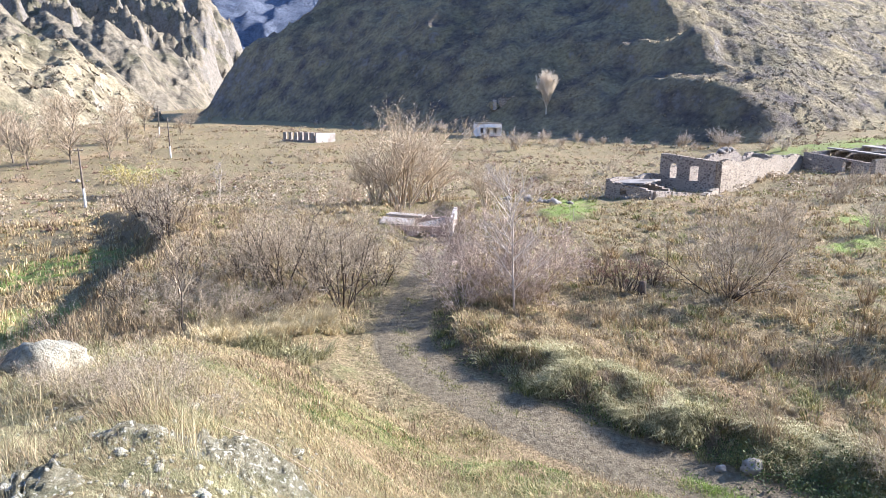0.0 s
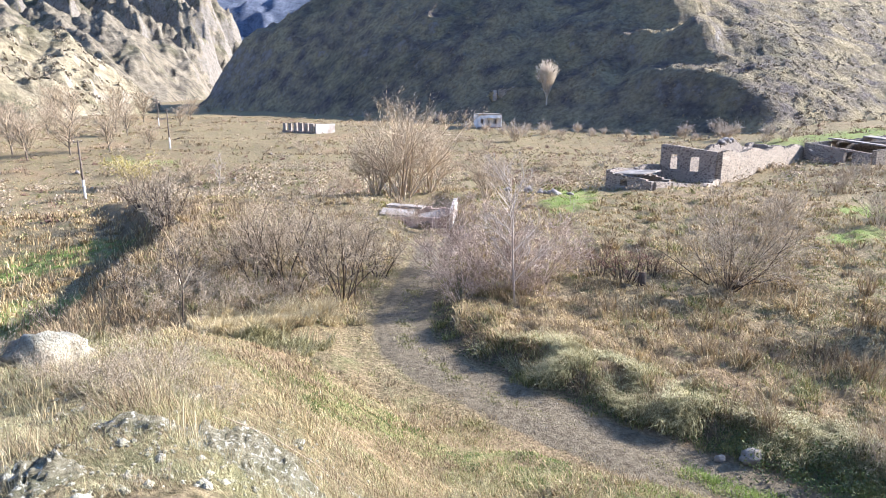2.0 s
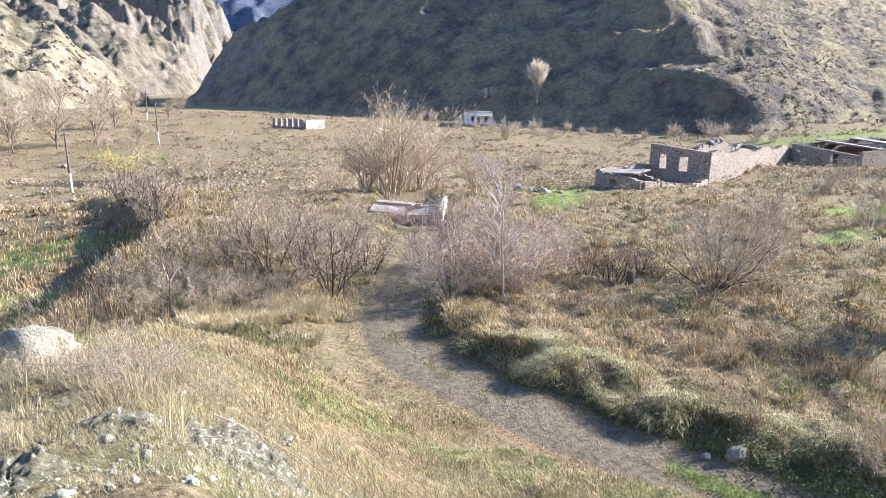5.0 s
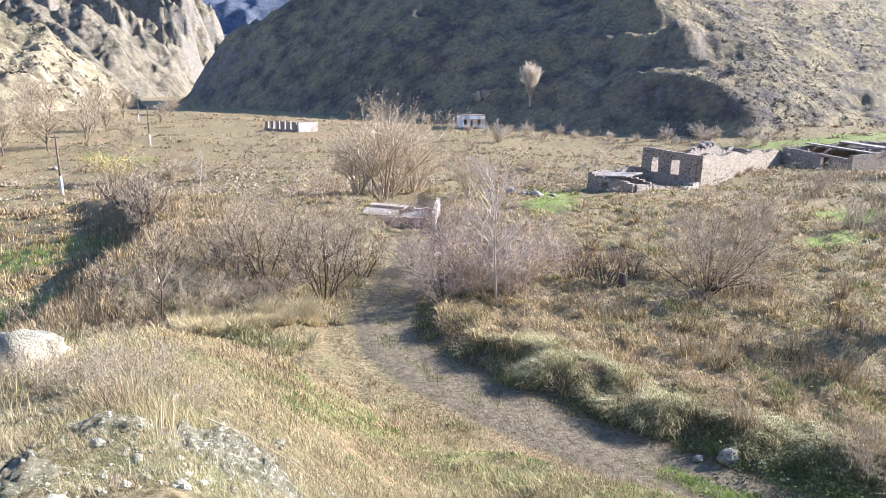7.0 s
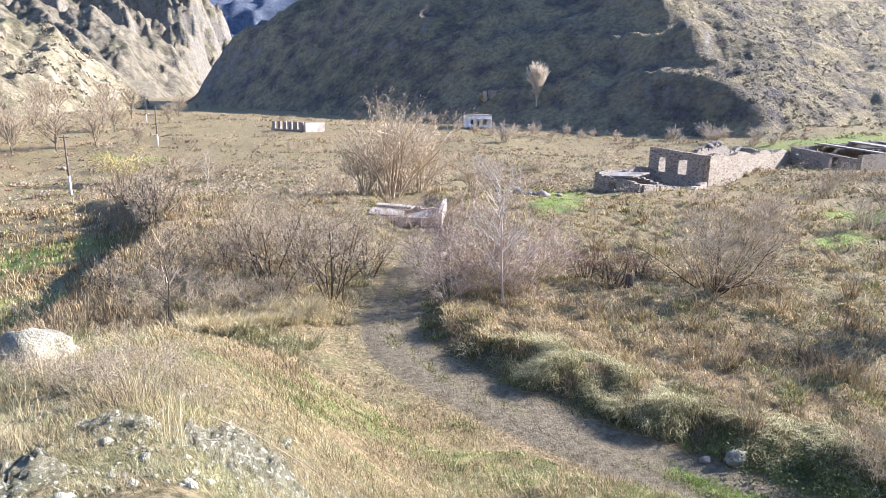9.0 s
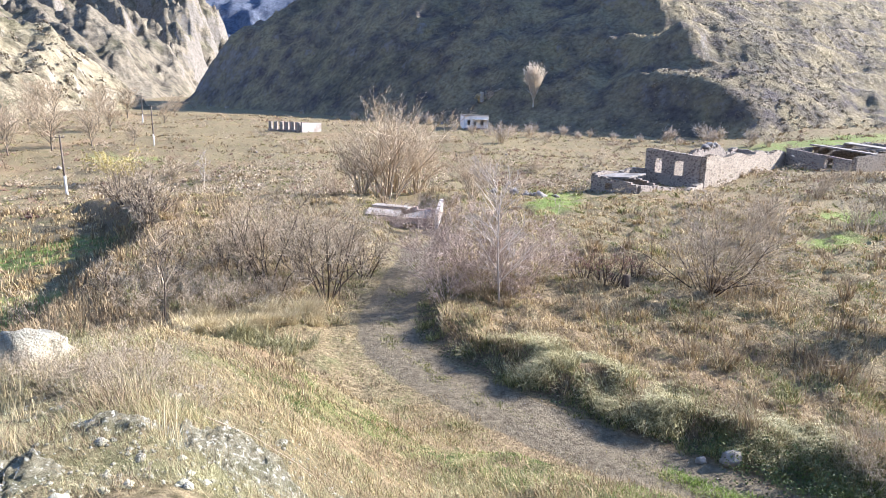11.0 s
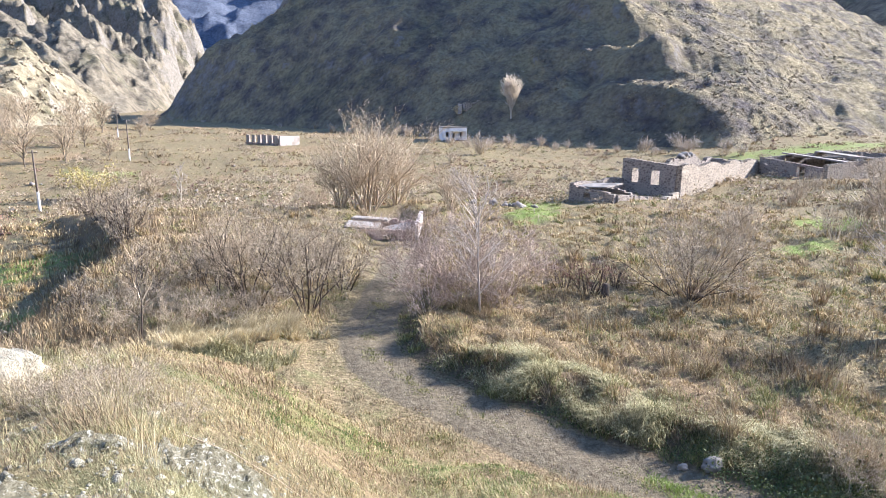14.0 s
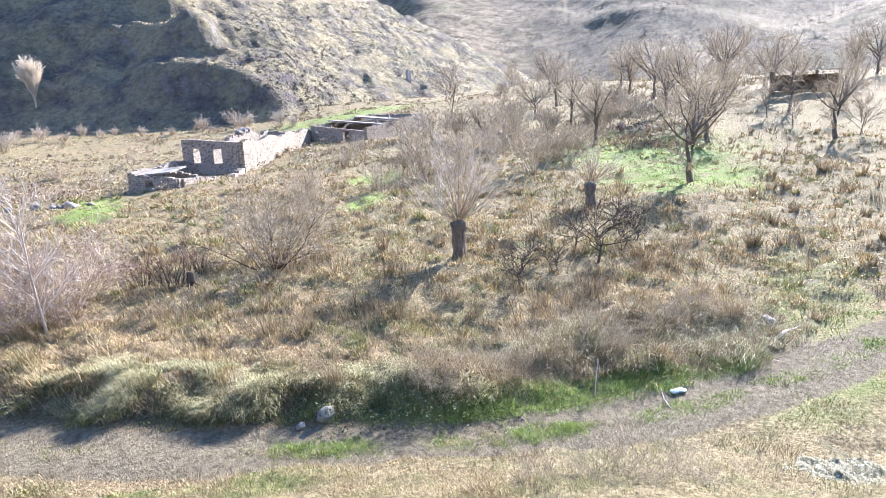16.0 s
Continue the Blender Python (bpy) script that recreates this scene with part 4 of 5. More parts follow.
part("back_wall", box_mesh("back_wall", (8.4, 0.12, 2.2), M_WOOD, 0.01, (0, 1.75, 0)), barn, "dark board wall")

# marker pillar on the hillside
pillar = tagged(new("marker_pillar", box_mesh("marker_pillar", (1.6, 1.6, 4.6), M_PLASTER, 0.15)), "white masonry pillar on the hillside", "pillar")
pillar.matrix_basis = pose(161, 215, max(slope_z(161, 215), gz(161, 215)) - 0.5)


# ---- power poles ----
def power_pole(x, y, tall, turn, lean):
    p = thing("utility_pole", x, y, "weathered timber utility pole with a whitewashed foot", "utility pole", "poles of the power line", None, turn)
    shaft = part("shaft", tube_mesh("shaft", [([(0, 0, 1.6), (0, 0, tall * 0.6), (0, 0, tall), (0, 0, tall + 0.06)], [0.14, 0.12, 0.10, 0.1])], M_WOOD, 8), p)
    part("foot", tube_mesh("foot", [([(0, 0, -0.4), (0, 0, 1.2), (0, 0, 2.35), (0, 0, 2.37)], [0.17, 0.165, 0.155, 0.15])], M_WHITEWASH, 8), p, "whitewashed concrete foot")
    for z in (tall - 0.35,):
        arm = part("cross_arm", box_mesh("cross_arm", (1.1, 0.1, 0.12), M_WOOD, 0.01, (0, 0.14, z)), p)
        for px in (-0.45, 0.45):
            part("insulator", tube_mesh("insulator", [([(px, 0.14, z + 0.12), (px, 0.14, z + 0.2), (px, 0.14, z + 0.3)], [0.04, 0.06, 0.03])], M_PLASTER, 6), arm, "pale glazed insulator")
    p.matrix_basis = p.matrix_basis @ pose(0, 0, 0, 0, lean, 0)


power_pole(-47.7, 87.0, 7.6, 30, -1.5)
power_pole(-57.0, 138.3, 8.2, 30, -1.0)
power_pole(-81.3, 190.6, 8.2, 30, 0.5)


# ---- bare trees and thickets ----
M_TRUNK = colour_mat("furrowed_bark", (0.07, 0.055, 0.045), (0.25, 0.205, 0.165), 9.0, 0.95, 1.0, 0.04, (0.12, 0.105, 0.075), (1, 1, 0.3))
GROVE = "bare shrubs along the track"
s1 = plant("shrub", -3.9, 24.8, fan(11, 5.0, 0.62, 0.04, 0.5), (10, 9, 6), (M_BARK, M_TWIG), "bare many-stemmed shrub with grey-brown twigs", "shrub", GROVE, 1, 0.46, 42, (0.03, 0.01), 0.12, finest=0.004)
s2 = plant("shrub", -6.4, 25.8, fan(12, 4.8, 0.75, 0.036, 0.6), (10, 9, 6), (M_BARK, M_TWIG_TAN), "bare many-stemmed shrub with tan twigs", "shrub", GROVE, 2, 0.46, 44, (0.02, 0.0), 0.13, finest=0.004)
spread_copies(s1, [(-5.2, 27.0, 1.0), (-2.9, 28.6, 0.75)], 3)
spread_copies(s2, [(-7.9, 27.0, 0.8), (-9.2, 28.6, 0.5), (-4.4, 29.4, 0.9), (-6.6, 30.5, 0.9)], 5)
low_scrub = plant("shrub", -6.6, 22.9, fan(16, 1.7, 0.9, 0.012, 0.6), (8, 6, 4), (M_TWIG, M_TWIG_TAN), "low tangled bare shrub on the bank above the track", "shrub", GROVE, 6, 0.5, 44, (0.0,), 0.16, finest=0.004)
spread_copies(low_scrub, [(-7.8, 22.4, 1.0), (-8.9, 23.2, 0.9), (-7.4, 24.2, 1.1), (-9.6, 25.0, 1.0), (-10.6, 24.0, 0.8), (-5.6, 24.2, 0.9), (-10.2, 22.0, 0.7)], 7)
pale = plant("shrub", 2.2, 25.6, fan(14, 3.3, 1.05, 0.022, 0.6), (9, 7, 4), (M_TWIG_ROSE, M_TWIG_ROSE), "bleached arching shrub with pinkish-grey twigs", "shrub", GROVE, 7, 0.5, 40, (0.0, -0.02), 0.13)
spread_copies(pale, [(0.9, 26.6, 0.95), (3.9, 26.6, 1.0), (1.8, 28.4, 1.1), (5.2, 28.4, 0.75), (0.7, 24.0, 0.55), (3.3, 24.9, 0.6), (-0.2, 30.5, 0.9), (-0.6, 41.5, 0.75), (1.2, 42.0, 0.8), (-2.6, 42.0, 0.6)], 9)
plant("young_tree", 2.8, 24.3, bole(4.9, 0.05, 30, 1.7, 0.9, 0.18, (-0.35, 0)), (7, 5), (M_TWIG_PALE, M_TWIG_PALE), "slender leafless young tree with pale bark", "tree", "", 11, 0.5, 35, (0.03,), 0.05, 0.6, ("trunk", "crown"), 1)
plant("sapling", -8.9, 21.4, bole(2.9, 0.035, 12, 0.9, 0.8, 0.2), (5, 3), (M_BARK, M_TWIG_TAN), "bare thin sapling on the grassy bank", "sapling", "", 12, 0.5, 35, (0.03,), 0.07, 0.6, ("trunk", "crown"), 1)
big = plant("shrub", 11.9, 26.6, fan(24, 4.6, 1.75, 0.03, 0.5), (10, 8, 5), (M_BARK, M_TWIG), "broad rounded leafless shrub in the meadow", "shrub", "", 13, 0.5, 34, (0.02, 0.01), 0.1)
russet = plant("shrub", 7.7, 27.2, fan(14, 2.1, 0.7, 0.03, 0.5), (5, 5, 2), (M_BARK, M_TWIG_RED), "low russet shrub round a cut stump", "shrub", "", 15, 0.5, 34, (0.02,), 0.1, leaves=160, leaf_mat=M_TWIG_RED, leaf=0.05)
spread_copies(russet, [(6.9, 28.2, 0.8), (9.4, 28.6, 0.7)], 16)
stump = thing("tree_stump", 8.4, 26.9, "weathered grey stump of a felled tree", "stump")
part("trunk", tube_mesh("trunk", [([(0, 0, -0.2), (0, 0, 0.2), (0.03, 0, 0.55), (0.03, 0, 0.57)], [0.24, 0.17, 0.15, 0.14])], M_BARK, 8), stump)
ash = plant("tree", -3.6, 56.0, fan(22, 9.2, 0.62, 0.07, 0.9), (9, 8, 4), (M_TWIG_TAN, M_TWIG_TAN), "bare many-stemmed tree with fine pinkish-tan twigs", "tree", "bare trees behind the hut", 17, 0.42, 36, (0.03, 0.02), 0.10, 0.6, ("branchwork", "crown"), 1, finest=0.013)
spread_copies(ash, [(-5.9, 57.5, 0.72), (-1.2, 58.5, 0.8), (-3.0, 61.5, 0.9), (-9.5, 66, 0.45), (3.5, 54, 0.4)], 18)
# shrubs on the bank above the lower meadow, and beyond it
bank_shrub = plant("shrub", -17.6, 41.5, fan(16, 2.6, 0.9, 0.03, 0.5), (6, 5, 2), (M_BARK, M_TWIG), "scraggy bare shrub on the bank edge", "shrub", "shrubs on the bank", 19, 0.5, 38, (0.0,), 0.12, finest=0.009)
spread_copies(bank_shrub, [(-19.2, 45.0, 1.1), (-21.5, 49, 1.0), (-24.5, 53, 1.2), (-27, 57, 1.1), (-16.6, 38.5, 0.7), (-12.2, 24.5, 0.6), (-14.0, 22.5, 0.5), (-10.8, 26.5, 0.7),
                           (-12.0, 29.5, 0.8), (-13.3, 33.0, 0.6), (-15.0, 20.5, 0.5), (-30, 62, 1.0), (-34, 44, 0.8), (-37, 48, 1.0), (-16.5, 18.2, 0.55)], 20)
yellow = plant("shrub", -44.9, 95.6, fan(18, 5.6, 0.75, 0.07, 0.6), (6, 5), (M_TWIG_TAN, M_TWIG_TAN), "shrub with thin yellowed leaves in the meadow", "shrub", "", 21, 0.5, 36, (0.0,), 0.1, leaves=1500, leaf_mat=M_LEAF_GOLD, leaf=0.16, finest=0.02)
pink = plant("shrub", -39.1, 101.0, fan(16, 4.8, 0.8, 0.06, 0.5), (6, 6), (M_TWIG, M_TWIG_TAN), "bare brownish shrub on the valley floor", "shrub", "shrubs on the valley floor", 22, 0.5, 36, (0.0,), 0.1, 0.75, finest=0.03)
plant("sapling", -28.7, 84.0, bole(4.8, 0.06, 14, 1.4, 1.2, 0.2), (5, 3), (M_LEAF_WHITE, M_TWIG_PALE), "small whitish leafless tree", "tree", "", 23, 0.5, 30, (0.03,), 0.06, 0.8, ("trunk", "crown"), 1, finest=0.018)
rngp = random.Random(12)
field = []
for _ in range(260):
    a, r = radians(rngp.uniform(-36, 30)), math.exp(rngp.uniform(math.log(70), math.log(235)))
    x, y = r * math.sin(a), r * math.cos(a)
    if y < 68 or (-16 < x < 4 and y < 72) or 14 < x < 56 and y < 98 or (abs(x + 38) < 9 and abs(y - 174) < 10):
        continue
    if fbm(np.array([x]), np.array([y]), 30, 2)[0] > 0.02 or x < -50:
        field.append((x, y, rngp.uniform(0.25, 0.75)))
spread_copies(pink, field[:44], 24)
# grove of tan trees far on the valley side
far_tree = plant("tree", -74.8, 118.8, bole(6.2, 0.16, 24, 4.8, 1.0, 0.15), (8, 6, 3), (M_TRUNK, M_TWIG_TAN), "tall bare poplar-like tree with tan twigs", "tree", "grove on the valley side", 25, 0.5, 34, (0.04, 0.02), 0.1, 0.7, ("trunk", "crown"), 1, finest=0.017)
spread_copies(far_tree, [(-71, 126, 1.0), (-82, 126, 1.1), (-66, 131, 0.8), (-90, 134, 1.0), (-96, 128, 1.1), (-60, 136, 0.55), (-83, 169, 0.9), (-76, 160, 0.8), (-95, 160, 1.0), (-100, 180, 1.1),
                         (-108, 150, 1.2), (-92, 205, 1.0), (-104, 215, 1.0), (-84, 222, 0.9), (-116, 200, 1.1), (-88, 112, 0.8), (-73, 185, 0.7)], 26)
rngr = random.Random(17)
hazel = plant("tree", 78.0, 92.0, bole(6.4, 0.13, 20, 4.2, 1.1, 0.15), (9, 6), (M_TRUNK, M_TWIG), "tall leafless tree with grey twigs", "tree", "grey trees beyond the orchard", 28, 0.5, 34, (0.04, 0.02), 0.1, 0.7, ("trunk", "crown"), 1, finest=0.016)
spread_copies(hazel, [(r * math.sin(radians(a)), r * math.cos(radians(a)), rngr.uniform(0.45, 0.8)) for a, r in [(rngr.uniform(44, 72), rngr.uniform(95, 190)) for _ in range(24)]
                         if math.hypot(r * math.sin(radians(a)) - 100, r * math.cos(radians(a)) - 41) > 9], 27)
rngh = random.Random(23)
hp = []
for _ in range(90):
    a, r = radians(rngh.uniform(50, 76)), rngh.uniform(54, 125)
    x, y = r * math.sin(a), r * math.cos(a)
    if abs(float(line_dist(np.array([x]), np.array([y]), LANE)[0])) > 6 and math.hypot(x - 55, y - 37) > 14 and math.hypot(x - 100, y - 41) > 11:
        hp.append((x, y, rngh.uniform(0.3, 0.6)))
spread_copies(hazel, hp[:20], 29)
# pollards and orchard trees on the meadow


def pollard(x, y, trunk_h, trunk_r, shoots, tall, seed, label, spread=1.0):
    rng = np.random.RandomState(seed)
    ob = thing("pollard_tree", x, y, label, "tree", "pollards on the meadow")
    n = 9
    zs = np.linspace(-0.2, trunk_h, n)
    rr = trunk_r * (1.0 + 0.3 * np.exp(-(zs + 0.2) / 0.3) + 0.3 * smooth(0.6, 1.0, zs / trunk_h))
    cx = np.cumsum(rng.normal(0, 0.02, (n, 2)), 0)
    pts = [(cx[i, 0], cx[i, 1], zs[i]) for i in range(n)] + [(cx[-1, 0], cx[-1, 1], trunk_h + trunk_r * 0.7)]
    me = tube_mesh("trunk", [(pts, list(rr) + [0.05])], M_TRUNK, 14)
    for v in me.vertices:
        v.co.x += 0.14 * trunk_r * noise.noise(Vector((v.co.x * 5, v.co.y * 5, v.co.z * 2.5 + seed)))
        v.co.y += 0.14 * trunk_r * noise.noise(Vector((v.co.x * 5 + 9, v.co.y * 5, v.co.z * 2.5 + seed)))
    part("trunk", me, ob)

    def starts(r):
        out = []
        for i in range(shoots):
            a, e = r.uniform(0, 2 * math.pi), r.uniform(0.12, 1.0)
            d = unit(np.array([math.cos(a) * (1.05 - e) * 1.3 * spread, math.sin(a) * (1.05 - e) * 1.3 * spread, 0.35 + e]))
            p = np.array([cx[-1, 0], cx[-1, 1], trunk_h]) + d * trunk_r * 0.9
            out.append((p, d, tall * r.uniform(0.5, 1.05), 0.024 * r.uniform(0.6, 1.2)))
        return out
    lv = grow(rng, starts(rng), (8, 5), 0.36, 30, (0.11, 0.02), 0.09, 0.5, 0.005)
    part("branchwork", tube_mesh("branchwork", lv[0], M_TWIG_TAN, 4), ob)["kind"] = "stuff"
    part("crown", ribbon_mesh("crown", [(l[0][[0, len(l[0]) // 2, -1]], l[1][[0, 1, -1]]) for l in lv[1] + lv[2]], M_TWIG_PALE), ob)["kind"] = "stuff"
    return ob


pollard(18.5, 21.6, 1.45, 0.29, 60, 3.9, 31, "pollarded willow with a thick trunk and long bare shoots", 1.15)
pollard(30.8, 24.0, 1.25, 0.28, 30, 2.6, 32, "old gnarled pollard with few thin shoots", 0.9)
walnut = plant("tree", 42.0, 24.2, bole(3.4, 0.27, 10, 6.6, 1.25, 0.6), (9, 7, 4), (M_TRUNK, M_TWIG), "broad old fruit tree, leafless, dark trunk", "tree", "old trees on the meadow", 33, 0.52, 50, (0.04, 0.01), 0.22, 0.5, ("trunk", "crown"), 1, finest=0.009)
spread_copies(walnut, [(57, 44, 0.9), (62, 34, 1.0), (72, 42, 1.1), (52, 56, 0.8), (70, 58, 1.0), (80, 50, 1.1), (84, 36, 1.0), (66, 24, 0.8), (92, 60, 1.2), (100, 70, 1.1), (106, 56, 1.2), (112, 80, 1.2), (118, 62, 1.3), (124, 40, 1.2), (104, 92, 1.0), (58, 66, 0.7), (97, 44, 1.1), (88, 76, 1.1), (76, 70, 1.0)], 34)
dark = plant("shrub", 17.3, 16.7, bole(1.0, 0.06, 10, 1.5, 0.7, 0.3), (6, 5, 2), (M_BARK, M_BARK), "small dark thorny shrub with crooked branches", "shrub", "dark thorn shrubs", 35, 0.55, 42, (0.02,), 0.18, 0.65)
spread_copies(dark, [(20.1, 17.3, 0.8), (21.8, 16.6, 1.25), (24.4, 17.2, 1.1), (22.8, 18.6, 1.0), (26.5, 18.0, 0.9), (19.2, 18.4, 0.7), (28.2, 20.5, 0.8)], 36)
thick = plant("shrub", 46.0, 40.0, fan(18, 3.6, 0.6, 0.03, 0.9), (6, 7), (M_TWIG, M_TWIG), "bare grey thicket shrub", "shrub", "thicket behind the meadow", 37, 0.5, 32, (0.03,), 0.1, 0.7, finest=0.016)
rngt = random.Random(5)
tp = []
for _ in range(74):
    a, r = radians(rngt.uniform(36, 62)), rngt.uniform(46, 100)
    x, y = r * math.sin(a), r * math.cos(a)
    if math.hypot(x - 46, y - 28) < 9 or math.hypot(x - 40, y - 24) < 10 or (abs(math.degrees(a) - 60) < 5 and r < 62) or math.hypot(x - 55, y - 36) < 9 or (46 < x < 70 and 70 < y < 92):
        continue
    tp.append((x, y, rngt.uniform(0.6, 1.25)))
spread_copies(thick, tp + [(19.8, 38.0, 0.8), (22.5, 44, 0.7), (27, 40, 0.8), (17.5, 33.5, 0.45), (33, 46, 0.9), (36, 60, 0.8), (40, 64, 0.8), (34, 57, 0.5)], 38)
# shrubs at the foot of the mountain, the lit poplar, and the sunlit bush
pop = plant("poplar", 32.8, 217.5, bole(8.0, 0.3, 60, 7.0, 2.6, 0.3), (10, 5), (M_LEAF_WHITE, M_LEAF_WHITE), "pale leafless poplar with a fan of upright limbs", "tree", "", 41, 0.45, 24, (0.05,), 0.06, 0.9, ("trunk", "crown"), 1, finest=0.055)
pop.location.z = slope_z(32.8, 217.5) - 0.3
foot = plant("shrub", 16.5, 156.0, fan(22, 5.2, 0.6, 0.08, 0.8), (6, 5), (M_TWIG_TAN, M_TWIG_PALE), "pale bare shrub by the field edge", "shrub", "shrubs by the field edge", 42, 0.5, 32, (0.02,), 0.09, 0.8, finest=0.036)
fe = [(26.5, 178, 0.95), (11.0, 180, 0.6), (15.2, 176, 0.65), (6.5, 184, 0.55), (22, 182, 0.6), (31, 176, 0.4), (38, 172, 0.5), (46, 168, 0.5), (52, 165, 0.45), (60, 160, 0.5), (66, 158, 0.5)]
rngf = random.Random(8)
for k in range(20):
    s = rngf.uniform(0, 1)
    fe.append((80 - 200 * s + rngf.uniform(-6, 2), 150 + 185 * s + rngf.uniform(-10, 2), rngf.uniform(0.3, 0.7)))
spread_copies(foot, fe, 43)
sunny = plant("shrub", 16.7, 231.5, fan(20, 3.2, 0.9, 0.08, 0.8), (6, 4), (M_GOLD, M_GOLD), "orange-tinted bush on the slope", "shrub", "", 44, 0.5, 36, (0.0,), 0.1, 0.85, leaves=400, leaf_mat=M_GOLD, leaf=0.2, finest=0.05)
sunny.location.z = slope_z(16.7, 231.5) - 0.2
edge_b = plant("shrub", 70.0, 168.0, fan(24, 5.5, 1.1, 0.09, 1.5), (6, 5), (M_TWIG, M_TWIG_PALE), "pale dense shrub at the foot of the ridge", "shrub", "", 45, 0.5, 36, (0.0,), 0.1, 0.85, finest=0.04)
edge_b.location.z = max(slope_z(70, 168), gz(70, 168)) - 0.3


M_BRUSH = island_mat("tan_brush", [(0.2, (0.10, 0.07, 0.045)), (0.5, (0.26, 0.19, 0.115)), (0.85, (0.45, 0.36, 0.23))], 0.85, 0.15)


def scrub(name, seed, count, surface, az, rad, size, mat, label, flat=False, m=12, leaf=0.3):
    """Low dry bushes over a slope: clumps of short crossed sprigs."""
    rng = np.random.RandomState(seed)
    a, r = np.radians(rng.uniform(*az, count)), np.exp(rng.uniform(math.log(rad[0]), math.log(rad[1]), count))
    x, y = r * np.sin(a), r * np.cos(a)
    k = (flat | (surface(x, y) > ground(x, y, False) + 0.5)) & (fbm(x, y, 40, 3) > rng.uniform(-0.5, 0.35, count))
    x, y = x[k], y[k]
    n = len(x)
    s = rng.uniform(0.4, 1.0, n) ** 2 * size
    idx = np.repeat(np.arange(n), m)
    off = rng.normal(0, 0.42, (n * m, 3)) * s[idx][:, None]
    bx, by = x[idx] + off[:, 0], y[idx] + off[:, 1]
    z = surface(bx, by) + np.abs(off[:, 2]) * 0.8
    me = leaf_mesh(name, rng, np.stack([bx, by, z], 1), size * leaf, mat)
    return tagged(new(name, me), label, "scrub", kind="stuff")


scrub("mountain_scrub", 51, 13000, spur, (-20, 50), (160, 460), 1.0, M_SCRUB, "dry low scrub scattered over the mountain slope")
scrub("hill_scrub", 52, 2500, left_hill, (-50, -20), (230, 520), 2.4, M_SCRUB, "dark low scrub scattered over the sunlit hill")
scrub("hills_scrub", 53, 2400, far_range, (30, 82), (320, 800), 2.2, M_SCRUB, "low scrub scattered over the dry hills", False, 30, 0.12)
scrub("valley_brush", 54, 6500, ground, (-40, 60), (66, 250), 0.75, M_BRUSH, "low tan and brown brush over the valley floor", True, 16, 0.17)
scrub("valley_sage", 55, 4200, ground, (-40, 60), (60, 230), 0.8, M_OLIVE, "grey-green low brush over the valley floor", True, 16, 0.17)
scrub("valley_bushes", 56, 620, ground, (-40, 62), (64, 240), 3.0, M_TWIG_TAN, "rounded tan bushes over the valley floor", True, 100, 0.05)
scrub("brown_bushes", 57, 300, ground, (-40, 62), (62, 230), 2.4, M_TWIG_RED, "russet bushes over the valley floor", True, 80, 0.055)
scrub("grey_bushes", 58, 260, ground, (-40, 30), (60, 200), 2.8, M_TWIG, "grey-brown bushes over the valley floor", True, 100, 0.05)


# ---- grass and weeds ----
def off_track(x, y, wide=1.15):
    d = np.abs(line_dist(x, y, TRACK) - 0.35)
    return smooth(wide - 0.5, wide + 0.3, d + 0.25 * fbm(x, y, 0.9, 2))


def bare_rock(x, y):
    """Where bedded rock breaks through the knoll's turf."""
    m = np.maximum(blob(x, y, -1.5, 5.05, 0.75, 0.85, 20), blob(x, y, -2.65, 3.85, 0.55, 0.36, 15))
    m = np.maximum(m, np.maximum(blob(x, y, -2.5, 4.85, 0.42, 0.36, -10), 0.6 * blob(x, y, -3.4, 5.7, 0.4, 0.28, 30)))
    return np.maximum(m, blob(x, y, 12.4, 3.8, 1.5, 0.85, -15))


def knoll_w(x, y):
    d = line_dist(x, y, TRACK)
    return (1 - 0.65 * bare_rock(x, y)) * (d < 0) * off_track(x, y) * (np.hypot(x, y) < 22) * smooth(-16, -11, x)


def meadow_w(x, y):
    d = line_dist(x, y, TRACK)
    return ((d > 0) | (np.hypot(x, y) > 22)) * off_track(x, y, 1.9) * (1 - 0.9 * greenness(x, y))


patchy = lambda x, y, size, lo, hi, k=0: smooth(lo, hi, fbm(x + 100 * k, y - 60 * k, size, 3))

tufts("dry_grass", 61, 5200, 11, lambda x, y: meadow_w(x, y) * (0.35 + 0.65 * patchy(x, y, 5, -0.3, 0.3)), (0.14, 0.42), 0.24, (0.3, 1.0), M_STRAW, "tall dry straw-coloured meadow grass", 9, 75, comb=0.5)
tufts("olive_grass", 62, 4200, 10, lambda x, y: meadow_w(x, y) * patchy(x, y, 6, -0.1, 0.4, 1), (0.1, 0.28), 0.3, (0.3, 1.0), M_OLIVE, "half-dead olive grass in the meadow", 9, 75)
tufts("dead_weeds", 63, 2300, 9, lambda x, y: meadow_w(x, y) * patchy(x, y, 4.5, 0.0, 0.45, 2) , (0.22, 0.6), 0.22, (0.1, 0.7), M_WEED, "brown dead weed stalks in the meadow", 9, 75)
tufts("knoll_grass", 64, 7000, 13, lambda x, y: knoll_w(x, y) * (1 - 0.7 * greenness(x, y)), (0.05, 0.17), 0.2, (0.4, 1.0), M_PALE, "short bleached grass on the knoll", 4.0, 22, thick=0.00055, comb=0.5)
tufts("knoll_straw", 65, 2600, 9, lambda x, y: knoll_w(x, y) * patchy(x, y, 3, -0.1, 0.4, 3), (0.08, 0.24), 0.2, (0.3, 0.9), M_STRAW, "dry straw tussocks on the knoll", 4.0, 22, thick=0.0006)
